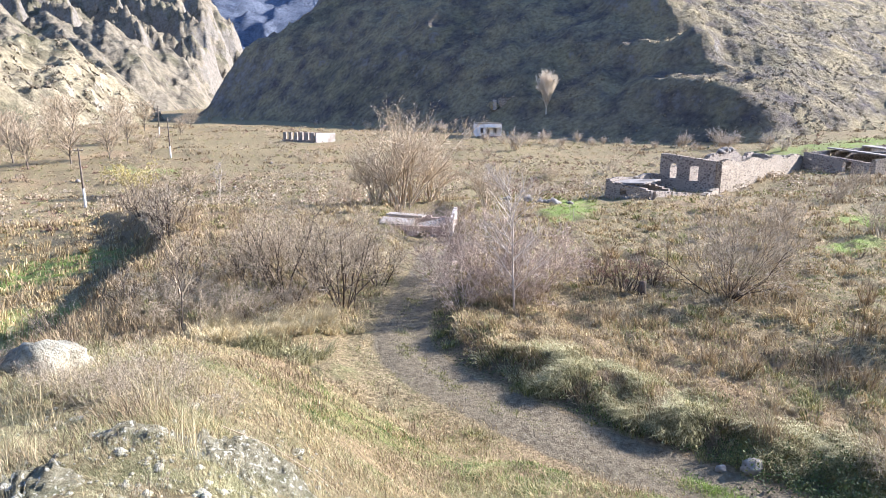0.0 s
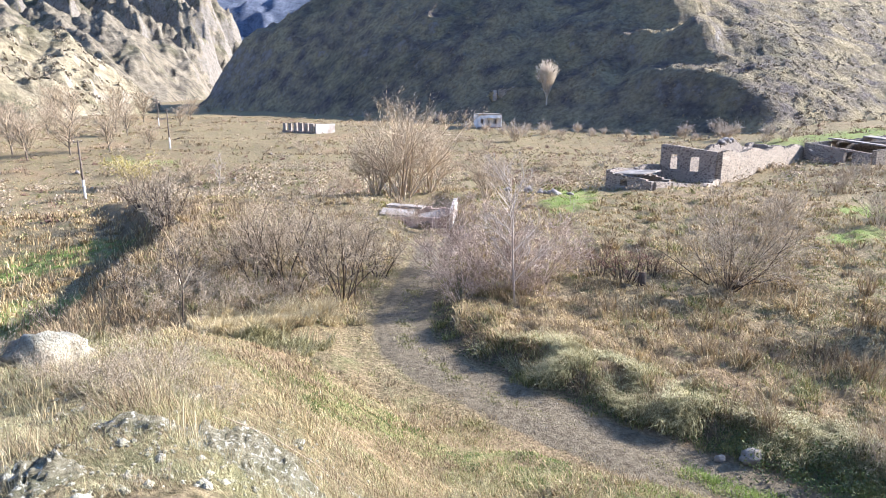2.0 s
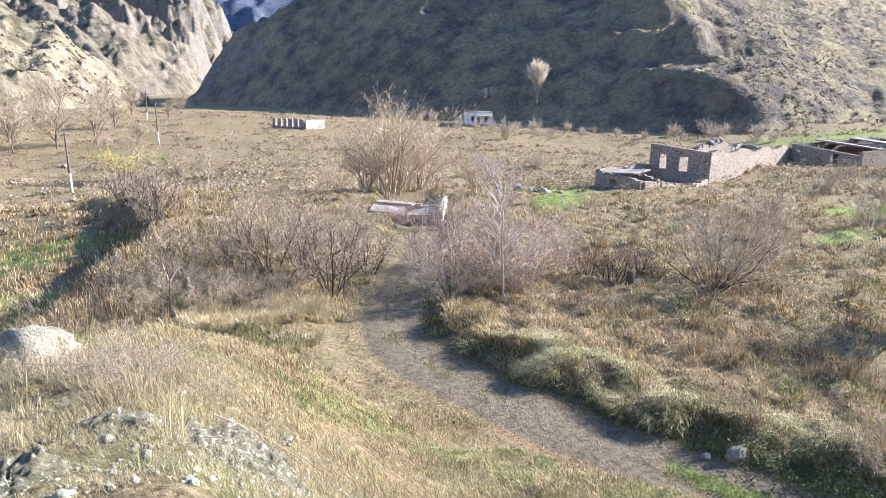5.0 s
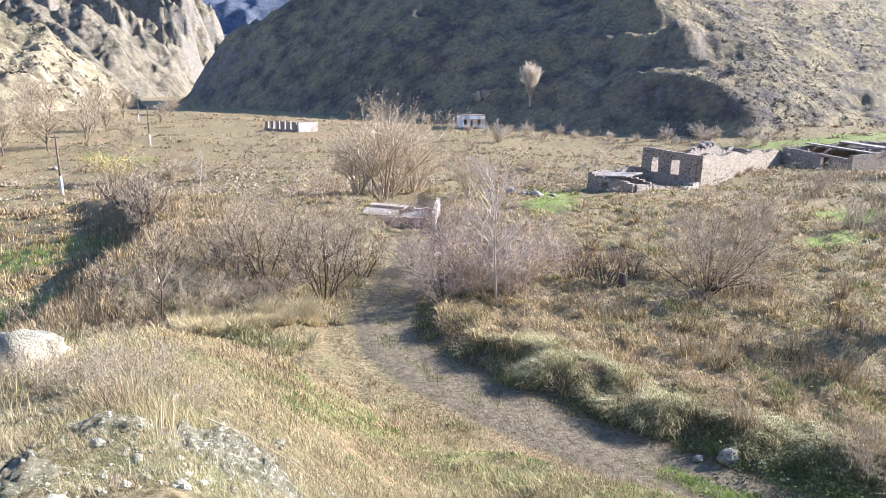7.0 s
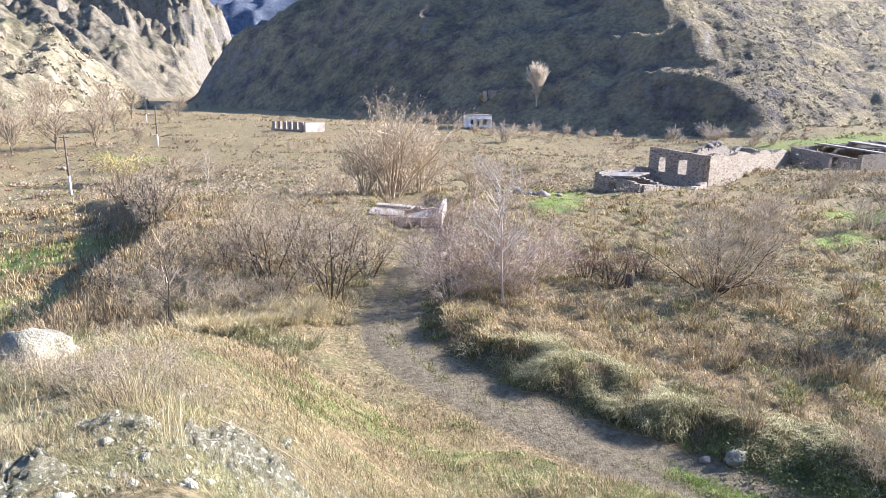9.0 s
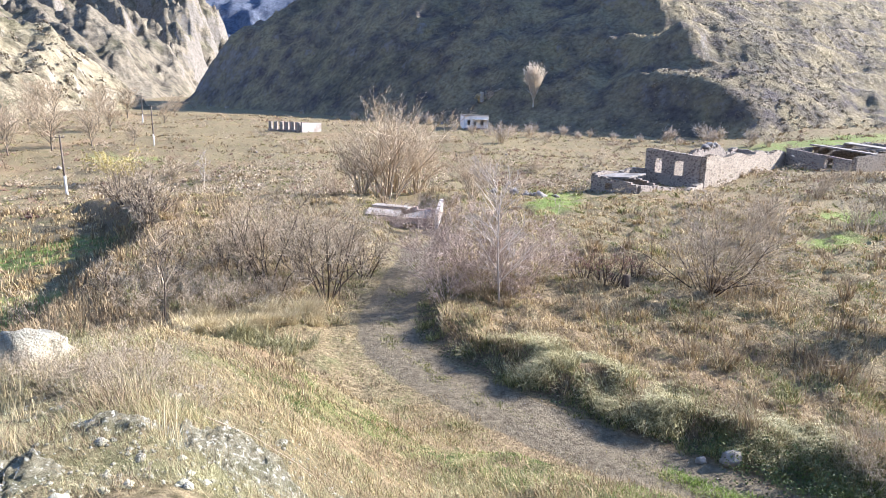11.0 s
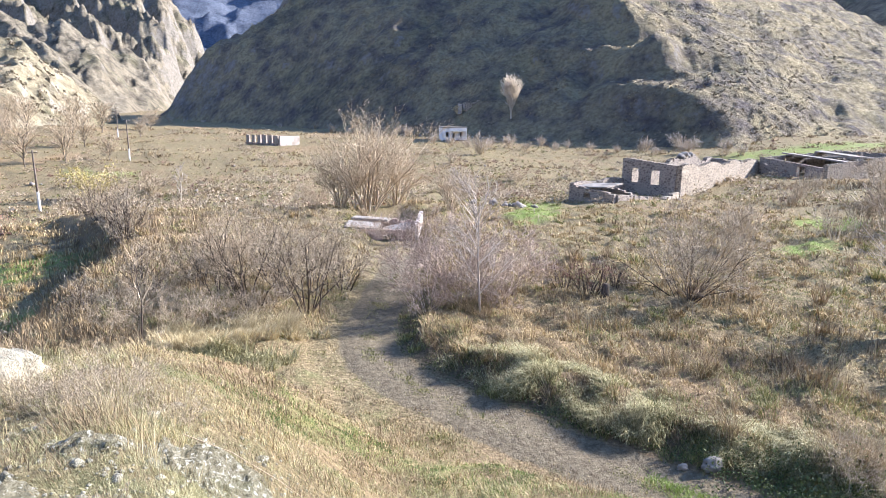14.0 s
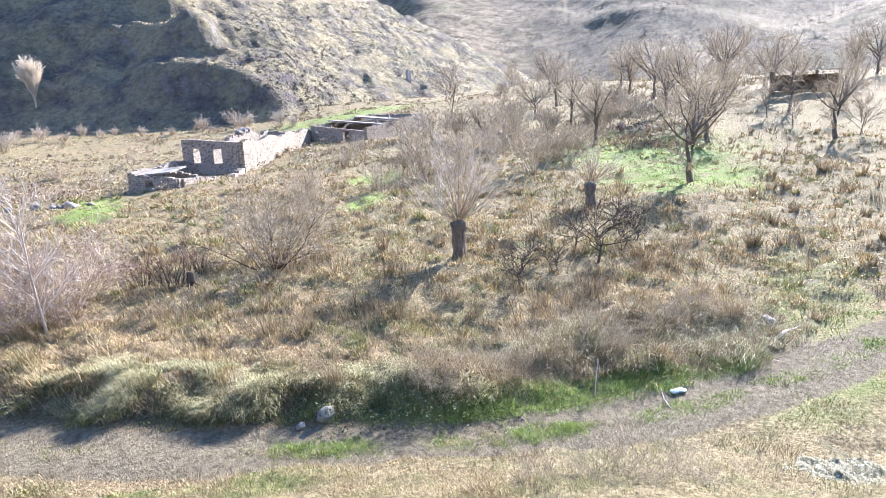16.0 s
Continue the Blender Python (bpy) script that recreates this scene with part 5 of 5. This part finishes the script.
tufts("fresh_grass", 66, 3600, 9, lambda x, y: greenness(x, y) * off_track(x, y, 0.9) * np.where(knoll_w(x, y) > 0.5, 1.4 * patchy(x, y, 0.9, -0.1, 0.25, 3), patchy(x, y, 1.2, -0.5, 0.2, 3)), (0.03, 0.12), 0.3, (0.3, 1.0), M_GREEN, "fresh green grass in damp patches", 6, 90)
verge = lambda x, y, a, b: smooth(a - 0.3, a + 0.2, line_dist(x, y, TRACK)) * smooth(b + 0.4, b, line_dist(x, y, TRACK))
tufts("verge_grass", 67, 620, 50, lambda x, y: verge(x, y, 2.0, 4.0) * smooth(0.5, 2.5, x) * smooth(11, 8, x) * patchy(x, y, 1.3, -0.15, 0.3, 7), (0.25, 0.6), 0.24, (0.6, 1.0), M_PALE, "long bleached grass drooping over the track verge", 11, 20, (0, 60), 0.0006, (-0.8, -0.8), 0.35)
tufts("verge_tussocks", 104, 300, 55, lambda x, y: verge(x, y, 2.5, 4.8) * (y < 34) * patchy(x, y, 1.5, -0.2, 0.3, 17), (0.18, 0.45), 0.24, (0.4, 1.0), M_WEED, "brown tussocks along the track verge", 11, 34, (-8, 62), 0.0008, (-0.6, -0.6), 0.4)
tufts("verge_weeds", 68, 900, 16, lambda x, y: verge(x, y, 1.6, 2.6) * smooth(13.5, 9, x) * (y < 34) * patchy(x, y, 1.6, -0.2, 0.3, 6), (0.08, 0.26), 0.2, (0.2, 0.9), M_OLIVE, "low green weeds under the track verge", 9, 36)
tufts("golden_grass", 69, 75, 190, lambda x, y: np.maximum(blob(x, y, -6.3, 20.8, 1.8, 0.9, 20), blob(x, y, -4.6, 22.0, 1.2, 0.7, 20)), (0.4, 0.9), 0.32, (0.3, 1.0), M_GOLD, "bright golden tussocks beside the track", 15, 27, (-30, 0), 0.001, (0.6, -0.6))
tufts("pale_tussocks", 70, 260, 45, lambda x, y: np.maximum(blob(x, y, -6.5, 18.6, 2.5, 0.9, 10), 0.7 * blob(x, y, -9.5, 19, 2, 1, 0)), (0.25, 0.6), 0.3, (0.3, 0.9), M_PALE, "pale tussocks on the lip of the bank", 12, 25, (-45, 0), 0.001, (0.5, -0.6))
tufts("front_stalks", 71, 20, 30, lambda x, y: knoll_w(x, y) * smooth(9, 7, np.hypot(x, y)) * smooth(-0.5, -2, x), (0.15, 0.42), 0.12, (0.05, 0.5), M_GOLD, "golden dry stalks among the rocks", 4.2, 9, (-42, -18), 0.0008)
tufts("valley_grass", 72, 6500, 7, lambda x, y: 1.0 + 0 * x, (0.12, 0.4), 0.9, (0.4, 1.0), M_STRAW, "dry grass far over the valley floor", 66, 260, (-42, 80), 0.0010)
tufts("valley_weeds", 73, 2600, 8, lambda x, y: smooth(0.0, 0.05, fbm(x * 0.35 + 40, y, 26, 2)) * smooth(0.16, 0.1, fbm(x * 0.35 + 40, y, 26, 2)), (0.25, 0.8), 0.8, (0.3, 0.9), M_WEED, "brown weeds over the valley floor", 66, 260, (-42, 80), 0.0012)
tufts("brushwood", 74, 700, 22, lambda x, y: np.maximum(blob(x, y, 15.5, 11.0, 5.0, 1.8, -30), 0.6 * blob(x, y, 11.0, 12.5, 3, 1.4, -38)), (0.3, 0.8), 0.3, (0.4, 1.0), M_WEED, "tangle of flattened dead stalks by the track", 12, 25, (35, 75), 0.0006)
tufts("brushwood_pale", 75, 300, 22, lambda x, y: blob(x, y, 15.5, 10.6, 4.8, 1.5, -30), (0.35, 0.9), 0.3, (0.6, 1.0), M_PALE, "bleached flattened stalks by the track", 12, 25, (35, 75), 0.0006)
tufts("lower_reeds", 76, 1500, 9, lambda x, y: smooth(0.5, 2, line_dist(x, y, EDGE)) * (x > -60), (0.15, 0.6), 0.3, (0.1, 0.6), M_STRAW, "dry grass on the lower meadow", 28, 75, (-45, -12))
tufts("bank_rust", 77, 1500, 10, lambda x, y: smooth(-6.5, -4.5, line_dist(x, y, EDGE)) * smooth(1.5, 0, line_dist(x, y, EDGE)) * (y < 52), (0.2, 0.55), 0.25, (0.1, 0.6), M_WEED, "rusty dead grass on the bank", 18, 60, (-42, -8))


# ---- stones and small things ----
def rock(name, x, y, size, seed, mat, label, turn=0, sink=0.3, flat=0.0, tilt=0, group=""):
    ob = tagged(new(name, rock_mesh(name, seed, size, mat, 0.28, flat, 4 if flat else 3)), label, "rock", group)
    ob.matrix_basis = pose(x, y, gz(x, y) + size[2] * (1 - 2 * sink) * 0.5, tilt, 0, turn)


rock("boulder", -5.4, 8.5, (0.56, 0.44, 0.36), 9, M_ROCK, "rounded pale lichen-covered boulder on the knoll", 20, 0.25)
rock("boulder", 6.88, 13.25, (0.27, 0.21, 0.24), 5, M_STONE, "grey boulder at the edge of the track", 30, 0.2)
rock("stone", 6.25, 13.35, (0.13, 0.11, 0.10), 6, M_STONE, "small brown stone at the edge of the track", 10, 0.2)
rock("boulder", 20.0, 8.7, (0.32, 0.26, 0.24), 8, M_STONE, "grey half-sunk stone in the grass", 50, 0.3)
def outcrop(x, y, lx, ly, h, turn, seed, label, cell=0.022):
    """Bedded rock breaking through the turf: thin worn layers stepping up to a ragged crown, draped on the slope."""
    nu, nv = int(2 * lx / cell), int(2 * ly / cell)
    u, v = np.meshgrid(np.linspace(-lx, lx, nu), np.linspace(-ly, ly, nv))
    c, sn = math.cos(radians(turn)), math.sin(radians(turn))
    px, py = x + u * c - v * sn, y + u * sn + v * c
    q = 31.7 * seed
    rim = np.hypot(u / lx, v / ly) + 0.35 * fbm(u + q, v, 0.5, 3)
    dome = smooth(1.0, 0.15, rim)
    body = h * dome * (0.7 + 0.32 * fbm(u + q, v * 1.6, 0.5, 3, 0.5))
    bed = 0.05 + 0.015 * fbm(u, v + q, 0.7, 2)
    lay = (body + 0.10 * (v + 0.35 * u) * dome) / bed + 0.9 * fbm(u * 1.3, v + q, 0.22, 3)
    step = (np.floor(lay) + smooth(0.55, 1.0, lay - np.floor(lay))) * bed
    crack = np.clip(0.12 - np.abs(fbm(u * 1.2 + q, v * 0.7, 0.32, 2)), 0, 1) * 0.35
    z = ground(px, py) - 0.06 + dome * 0.05 + 0.1 * body + 0.9 * step - 1.3 * crack * dome + 0.010 * fbm(u, v + q, 0.07, 3) * dome
    z0 = gz(x, y)
    idx = np.arange(nu * nv).reshape(nv, nu)
    quads = np.stack([idx[:-1, :-1], idx[:-1, 1:], idx[1:, 1:], idx[1:, :-1]], -1).reshape(-1, 4)
    keep = (rim < 1.12).reshape(-1)
    quads = quads[keep[quads].all(1)]
    used = np.unique(quads)
    remap = np.zeros(nu * nv, int)
    remap[used] = np.arange(len(used))
    co = np.stack([px - x, py - y, z - z0], -1).reshape(-1, 3)[used]
    ob = tagged(new("rock_ledge", raw_mesh("rock_ledge", co, remap[quads], 4, M_SLATE)), label, "rock", "rock ledges on the knoll")
    ob.location = (x, y, z0)


outcrop(-1.5, 5.05, 0.85, 0.95, 0.24, 20, 1, "dark mossy bedded rock outcrop spotted with white lichen")
outcrop(-2.65, 3.85, 0.62, 0.42, 0.17, 15, 2, "low mossy rock ledge with white lichen")
outcrop(-2.5, 4.85, 0.5, 0.42, 0.14, -10, 3, "low mossy rock ledge with white lichen")
outcrop(-3.4, 5.7, 0.5, 0.35, 0.12, 30, 4, "pale lichened rock ledge in the grass")
outcrop(-0.75, 6.3, 0.5, 0.4, 0.1, -15, 5, "flat grey rock ledge in short grass")
outcrop(12.4, 3.8, 1.7, 1.0, 0.2, -15, 6, "broad grey bedded rock outcrop beside the track", 0.035)


rngk = random.Random(61)
for k in range(9):
    x, y = rngk.uniform(-3.8, -0.3), rngk.uniform(4.3, 7.6)
    s = rngk.uniform(0.035, 0.09)
    rock("stone", x, y, (s * 1.5, s, s * 0.75), 70 + k, (M_SLATE, M_ROCK)[k % 2], "small pale lichened stone in the knoll grass", rngk.uniform(0, 180), 0.3, 0, 0, "stones on the knoll")


def pebbles(name, seed, count, weight, size, mat, label, near, far, az):
    rng = np.random.RandomState(seed)
    a, r = np.radians(rng.uniform(*az, count * 4)), np.exp(rng.uniform(math.log(near), math.log(far), count * 4))
    x, y = r * np.sin(a), r * np.cos(a)
    k = rng.uniform(0, 1, len(x)) < weight(x, y)
    x, y = x[k][:count], y[k][:count]
    n = len(x)
    s = size * rng.lognormal(0, 0.5, n)
    octa = np.array([(1, 0, 0), (0, 1, 0), (-1, 0, 0), (0, -1, 0), (0, 0, 0.7), (0, 0, -0.7)], float)
    co = octa[None] * rng.uniform(0.6, 1.3, (n, 6, 1)) * s[:, None, None]
    t = rng.uniform(0, 2 * np.pi, n)
    cx = co[:, :, 0] * np.cos(t)[:, None] - co[:, :, 1] * np.sin(t)[:, None]
    cy = co[:, :, 0] * np.sin(t)[:, None] + co[:, :, 1] * np.cos(t)[:, None]
    z = ground(x, y)
    co = np.stack([cx + x[:, None], cy + y[:, None], co[:, :, 2] + (z + s * 0.2)[:, None]], -1).reshape(-1, 3)
    f = np.array([(0, 1, 4), (1, 2, 4), (2, 3, 4), (3, 0, 4), (1, 0, 5), (2, 1, 5), (3, 2, 5), (0, 3, 5)])
    faces = ((np.arange(n) * 6)[:, None, None] + f[None]).reshape(-1, 3)
    return tagged(new(name, raw_mesh(name, co, faces, 3, mat)), label, "stones", kind="stuff")


pebbles("track_gravel", 81, 3000, lambda x, y: trackness(x, y), 0.010, M_STONE, "loose gravel on the dirt track", 10, 36, (-12, 75))
pebbles("knoll_rubble", 82, 1400, lambda x, y: knoll_w(x, y) * smooth(9, 5, np.hypot(x, y)), 0.018, M_ROCK, "pale broken stones on the knoll", 4.0, 11, (-42, 10))
pebbles("field_stones", 83, 900, lambda x, y: smooth(0.0, 0.05, fbm(x * 0.35 + 40, y, 26, 2)) * smooth(0.18, 0.1, fbm(x * 0.35 + 40, y, 26, 2)), 0.16, M_STONE, "stones along the old field edges", 75, 230, (-36, 22))
pebbles("wall_rubble", 84, 260, lambda x, y: blob(x, y, 8.6, 59, 3.0, 1.2, -30), 0.22, M_STONE, "rubble in a cut bank by the ruin", 52, 68, (2, 14))


def stick(name, pts, r, mat, label, category="stick"):
    x, y = pts[0][:2]
    z0 = gz(x, y)
    p = [(px - x, py - y, pz + gz(px, py) - z0) for px, py, pz in pts]
    ob = tagged(new(name, tube_mesh(name, [(p, np.linspace(r, r * 0.5, len(p)))], mat, 6)), label, category)
    ob.location = (x, y, z0)


stick("stick", [(12.45, 9.5, -0.05), (12.55, 9.55, 0.4), (12.75, 9.65, 0.75), (12.8, 9.7, 0.78)], 0.018, M_TWIG_PALE, "pale dry stick standing in the verge")
stick("stick", [(13.3, 7.9, 0.02), (13.5, 8.2, 0.05), (13.8, 8.45, 0.03), (14.0, 8.6, 0.03)], 0.016, M_TWIG_PALE, "pale broken stick on the ground")
stick("log", [(18.6, 7.9, 0.06), (19.2, 7.85, 0.09), (19.9, 7.95, 0.07), (20.5, 7.9, 0.06)], 0.06, M_TWIG_PALE, "bleached fallen branch in the grass", "log")
stick("branch", [(-2.0, 5.55, 0.14), (-1.6, 5.6, 0.18), (-1.2, 5.75, 0.2), (-0.9, 5.9, 0.14)], 0.005, M_TWIG_TAN, "bent dry branch across a rock ledge", "stick")
bag_mat = colour_mat("pale_plastic", (0.46, 0.56, 0.53), (0.68, 0.75, 0.73), 8.0, 0.35, 0.4, 0.01)
bag = tagged(new("plastic_bag", rock_mesh("plastic_bag", 44, (0.24, 0.09, 0.06), bag_mat, 0.5, 0, 3)), "crumpled pale green plastic bag on the grass", "plastic bag")
bag.matrix_basis = pose(14.1, 8.2, gz(14.1, 8.2) + 0.04, 0, 0, -25)
kb = plant("shrub", 8.2, 5.4, fan(26, 1.1, 0.9, 0.005, 0.5), (7, 6, 2), (M_TWIG, M_TWIG), "low tangled bare shrub on the knoll side", "shrub", "low shrubs by the track", 85, 0.5, 40, (0.0,), 0.15, finest=0.0022)
spread_copies(kb, [(9.4, 12.3, 1.0), (9.9, 11.8, 0.8), (11.6, 11.6, 0.9), (14.6, 10.8, 1.1), (16.8, 10.4, 1.2), (18.4, 10.3, 1.2), (19.5, 10.8, 1.0), (-4.6, 7.6, 0.6), (-6.2, 8.3, 0.6), (-3.7, 6.5, 0.62), (-3.1, 6.3, 0.6), (-2.5, 6.6, 0.5), (-4.3, 6.9, 0.55), (-3.3, 7.3, 0.6), (7.4, 5.6, 0.7), (6.8, 6.2, 0.6), (9.0, 4.9, 0.7)], 86)


def bramble(name, seed, count, weight, tall, size, mat, label, near, far, az):
    """Low leafy growth: small leaves at all heights over the ground."""
    rng = np.random.RandomState(seed)
    a, r = np.radians(rng.uniform(*az, count * 12)), np.exp(rng.uniform(math.log(near), math.log(far), count * 12))
    x, y = r * np.sin(a), r * np.cos(a)
    k = rng.uniform(0, 1, len(x)) < weight(x, y)
    x, y = x[k][:count], y[k][:count]
    top = tall * (0.35 + 0.65 * smooth(-0.4, 0.5, fbm(x, y, 0.8, 2)))
    z = ground(x, y) + top * rng.uniform(0, 1, len(x)) ** 0.6
    return tagged(new(name, leaf_mesh(name, rng, np.stack([x, y, z], 1), size, mat)), label, "bramble", kind="stuff")


bramble("bramble", 91, 9000, lambda x, y: verge(x, y, 1.5, 2.5) * smooth(11, 7, x) * (y < 34), 0.3, 0.03, M_BRAMBLE, "dark green bramble under the track verge", 9, 36, (-10, 62))
bramble("bramble", 92, 3500, lambda x, y: blob(x, y, 8.6, 11.9, 2.4, 0.9, -38), 0.55, 0.035, M_BRAMBLE, "leafy green bramble patch on the verge", 9, 20, (20, 60))

tufts("matted_grass", 93, 2800, 12, lambda x, y: knoll_w(x, y), (0.07, 0.2), 0.13, (0.55, 1.0), M_PALE, "matted bleached grass among the rocks", 4.0, 11, (-42, 14), 0.0005, comb=0.8)
tufts("dark_stalks", 94, 2000, 9, lambda x, y: knoll_w(x, y) * patchy(x, y, 1.2, -0.1, 0.3, 8), (0.08, 0.24), 0.13, (0.3, 1.0), M_WEED, "grey-brown dead stalks on the knoll", 4.0, 14, (-42, 40), 0.0008, comb=0.4)
midline = lambda x, y: np.abs(line_dist(x, y, TRACK) - 0.35)
tufts("track_grass", 95, 1500, 9, lambda x, y: (smooth(0.5, 0.15, midline(x, y)) + 0.5 * smooth(0.95, 1.5, midline(x, y)) * smooth(2.2, 1.7, midline(x, y))) * patchy(x, y, 1.5, -0.3, 0.3, 9) * (y < 34), (0.03, 0.11), 0.16, (0.3, 1.0), M_OLIVE, "short worn grass along the middle of the track", 9, 36, (-12, 78))
tufts("track_green", 96, 1300, 11, lambda x, y: smooth(0.55, 0.15, midline(x, y)) * smooth(4, 7, x) * patchy(x, y, 2.5, -0.5, 0.1, 5), (0.03, 0.12), 0.16, (0.3, 1.0), M_GREEN, "fresh green strip along the middle of the track", 9, 30, (20, 78))
tufts("verge_turf", 102, 1700, 12, lambda x, y: verge(x, y, 1.35, 2.35) * smooth(6.5, 9.5, x) * smooth(19, 15, x) * patchy(x, y, 1.8, -0.5, 0.1, 14), (0.05, 0.2), 0.2, (0.3, 1.0), M_GREEN, "bright green turf along the outer edge of the track", 9, 24, (30, 78))
tufts("slope_grass", 97, 2200, 11, lambda x, y: knoll_w(x, y) * patchy(x, y, 1.6, -0.4, 0.2, 4), (0.07, 0.22), 0.2, (0.4, 1.0), M_STRAW, "dry grass on the slope above the track", 7.5, 17, (-24, 45), 0.0009, comb=0.5)
tufts("slope_olive", 98, 1100, 11, lambda x, y: knoll_w(x, y) * patchy(x, y, 1.2, -0.1, 0.35, 6), (0.05, 0.18), 0.2, (0.4, 1.0), M_OLIVE, "dull green grass on the slope above the track", 7.5, 17, (-24, 45), 0.0009, comb=0.5)
tufts("slope_rust", 103, 260, 40, lambda x, y: knoll_w(x, y) * patchy(x, y, 2.0, -0.1, 0.3, 15), (0.1, 0.3), 0.18, (0.3, 1.0), M_WEED, "brown dead tussocks on the slope above the track", 6, 18, (-30, 50), 0.0009, comb=0.4)
tufts("straw_tussocks", 99, 330, 60, lambda x, y: meadow_w(x, y) * patchy(x, y, 7, -0.3, 0.3, 11), (0.25, 0.62), 0.28, (0.35, 1.0), M_STRAW, "rounded straw tussocks in the meadow", 13, 60, comb=0.3)
tufts("sage_tussocks", 100, 170, 60, lambda x, y: meadow_w(x, y) * patchy(x, y, 7, -0.2, 0.4, 12), (0.22, 0.55), 0.3, (0.3, 1.0), M_OLIVE, "grey-green tussocks in the meadow", 13, 50, comb=0.3)
tufts("brown_tussocks", 101, 170, 55, lambda x, y: meadow_w(x, y) * patchy(x, y, 7, -0.2, 0.4, 13), (0.3, 0.7), 0.26, (0.2, 0.9), M_WEED, "brown bushy tussocks in the meadow", 13, 55, comb=0.3)
tufts("meadow_thatch", 105, 7500, 14, lambda x, y: meadow_w(x, y) * (0.4 + 0.6 * patchy(x, y, 3, -0.4, 0.2, 18)), (0.10, 0.30), 0.3, (0.5, 1.0), M_STRAW, "matted straw thatch over the meadow", 12, 62, (-20, 72), 0.0008, comb=0.7)
tufts("meadow_sward", 106, 2400, 14, lambda x, y: meadow_w(x, y) * patchy(x, y, 3.5, -0.2, 0.35, 19), (0.08, 0.24), 0.3, (0.5, 1.0), M_OLIVE, "matted olive sward over the meadow", 12, 62, (-20, 72), 0.0008, comb=0.7)
tufts("knoll_sward", 107, 4800, 13, lambda x, y: knoll_w(x, y) * patchy(x, y, 1.4, -0.3, 0.25, 20), (0.04, 0.14), 0.16, (0.5, 1.0), M_OLIVE, "short olive grass over the knoll slope", 5.5, 20, (-32, 78), 0.0007, comb=0.6)
tufts("slope_clover", 108, 1500, 14, lambda x, y: np.maximum(np.maximum(blob(x, y, -2.2, 10.8, 1.5, 0.9, 60), blob(x, y, -0.7, 12.3, 1.8, 1.0, -20)), np.maximum(blob(x, y, 1.2, 11.7, 1.9, 0.9, -20), 0.7 * blob(x, y, 2.6, 10.2, 2.0, 0.8, -35))) * patchy(x, y, 0.8, -0.1, 0.25, 22), (0.03, 0.10), 0.16, (0.3, 1.0), M_CLOVER, "dark green low growth in patches on the knoll slope", 8, 15, (-20, 25), 0.0008)
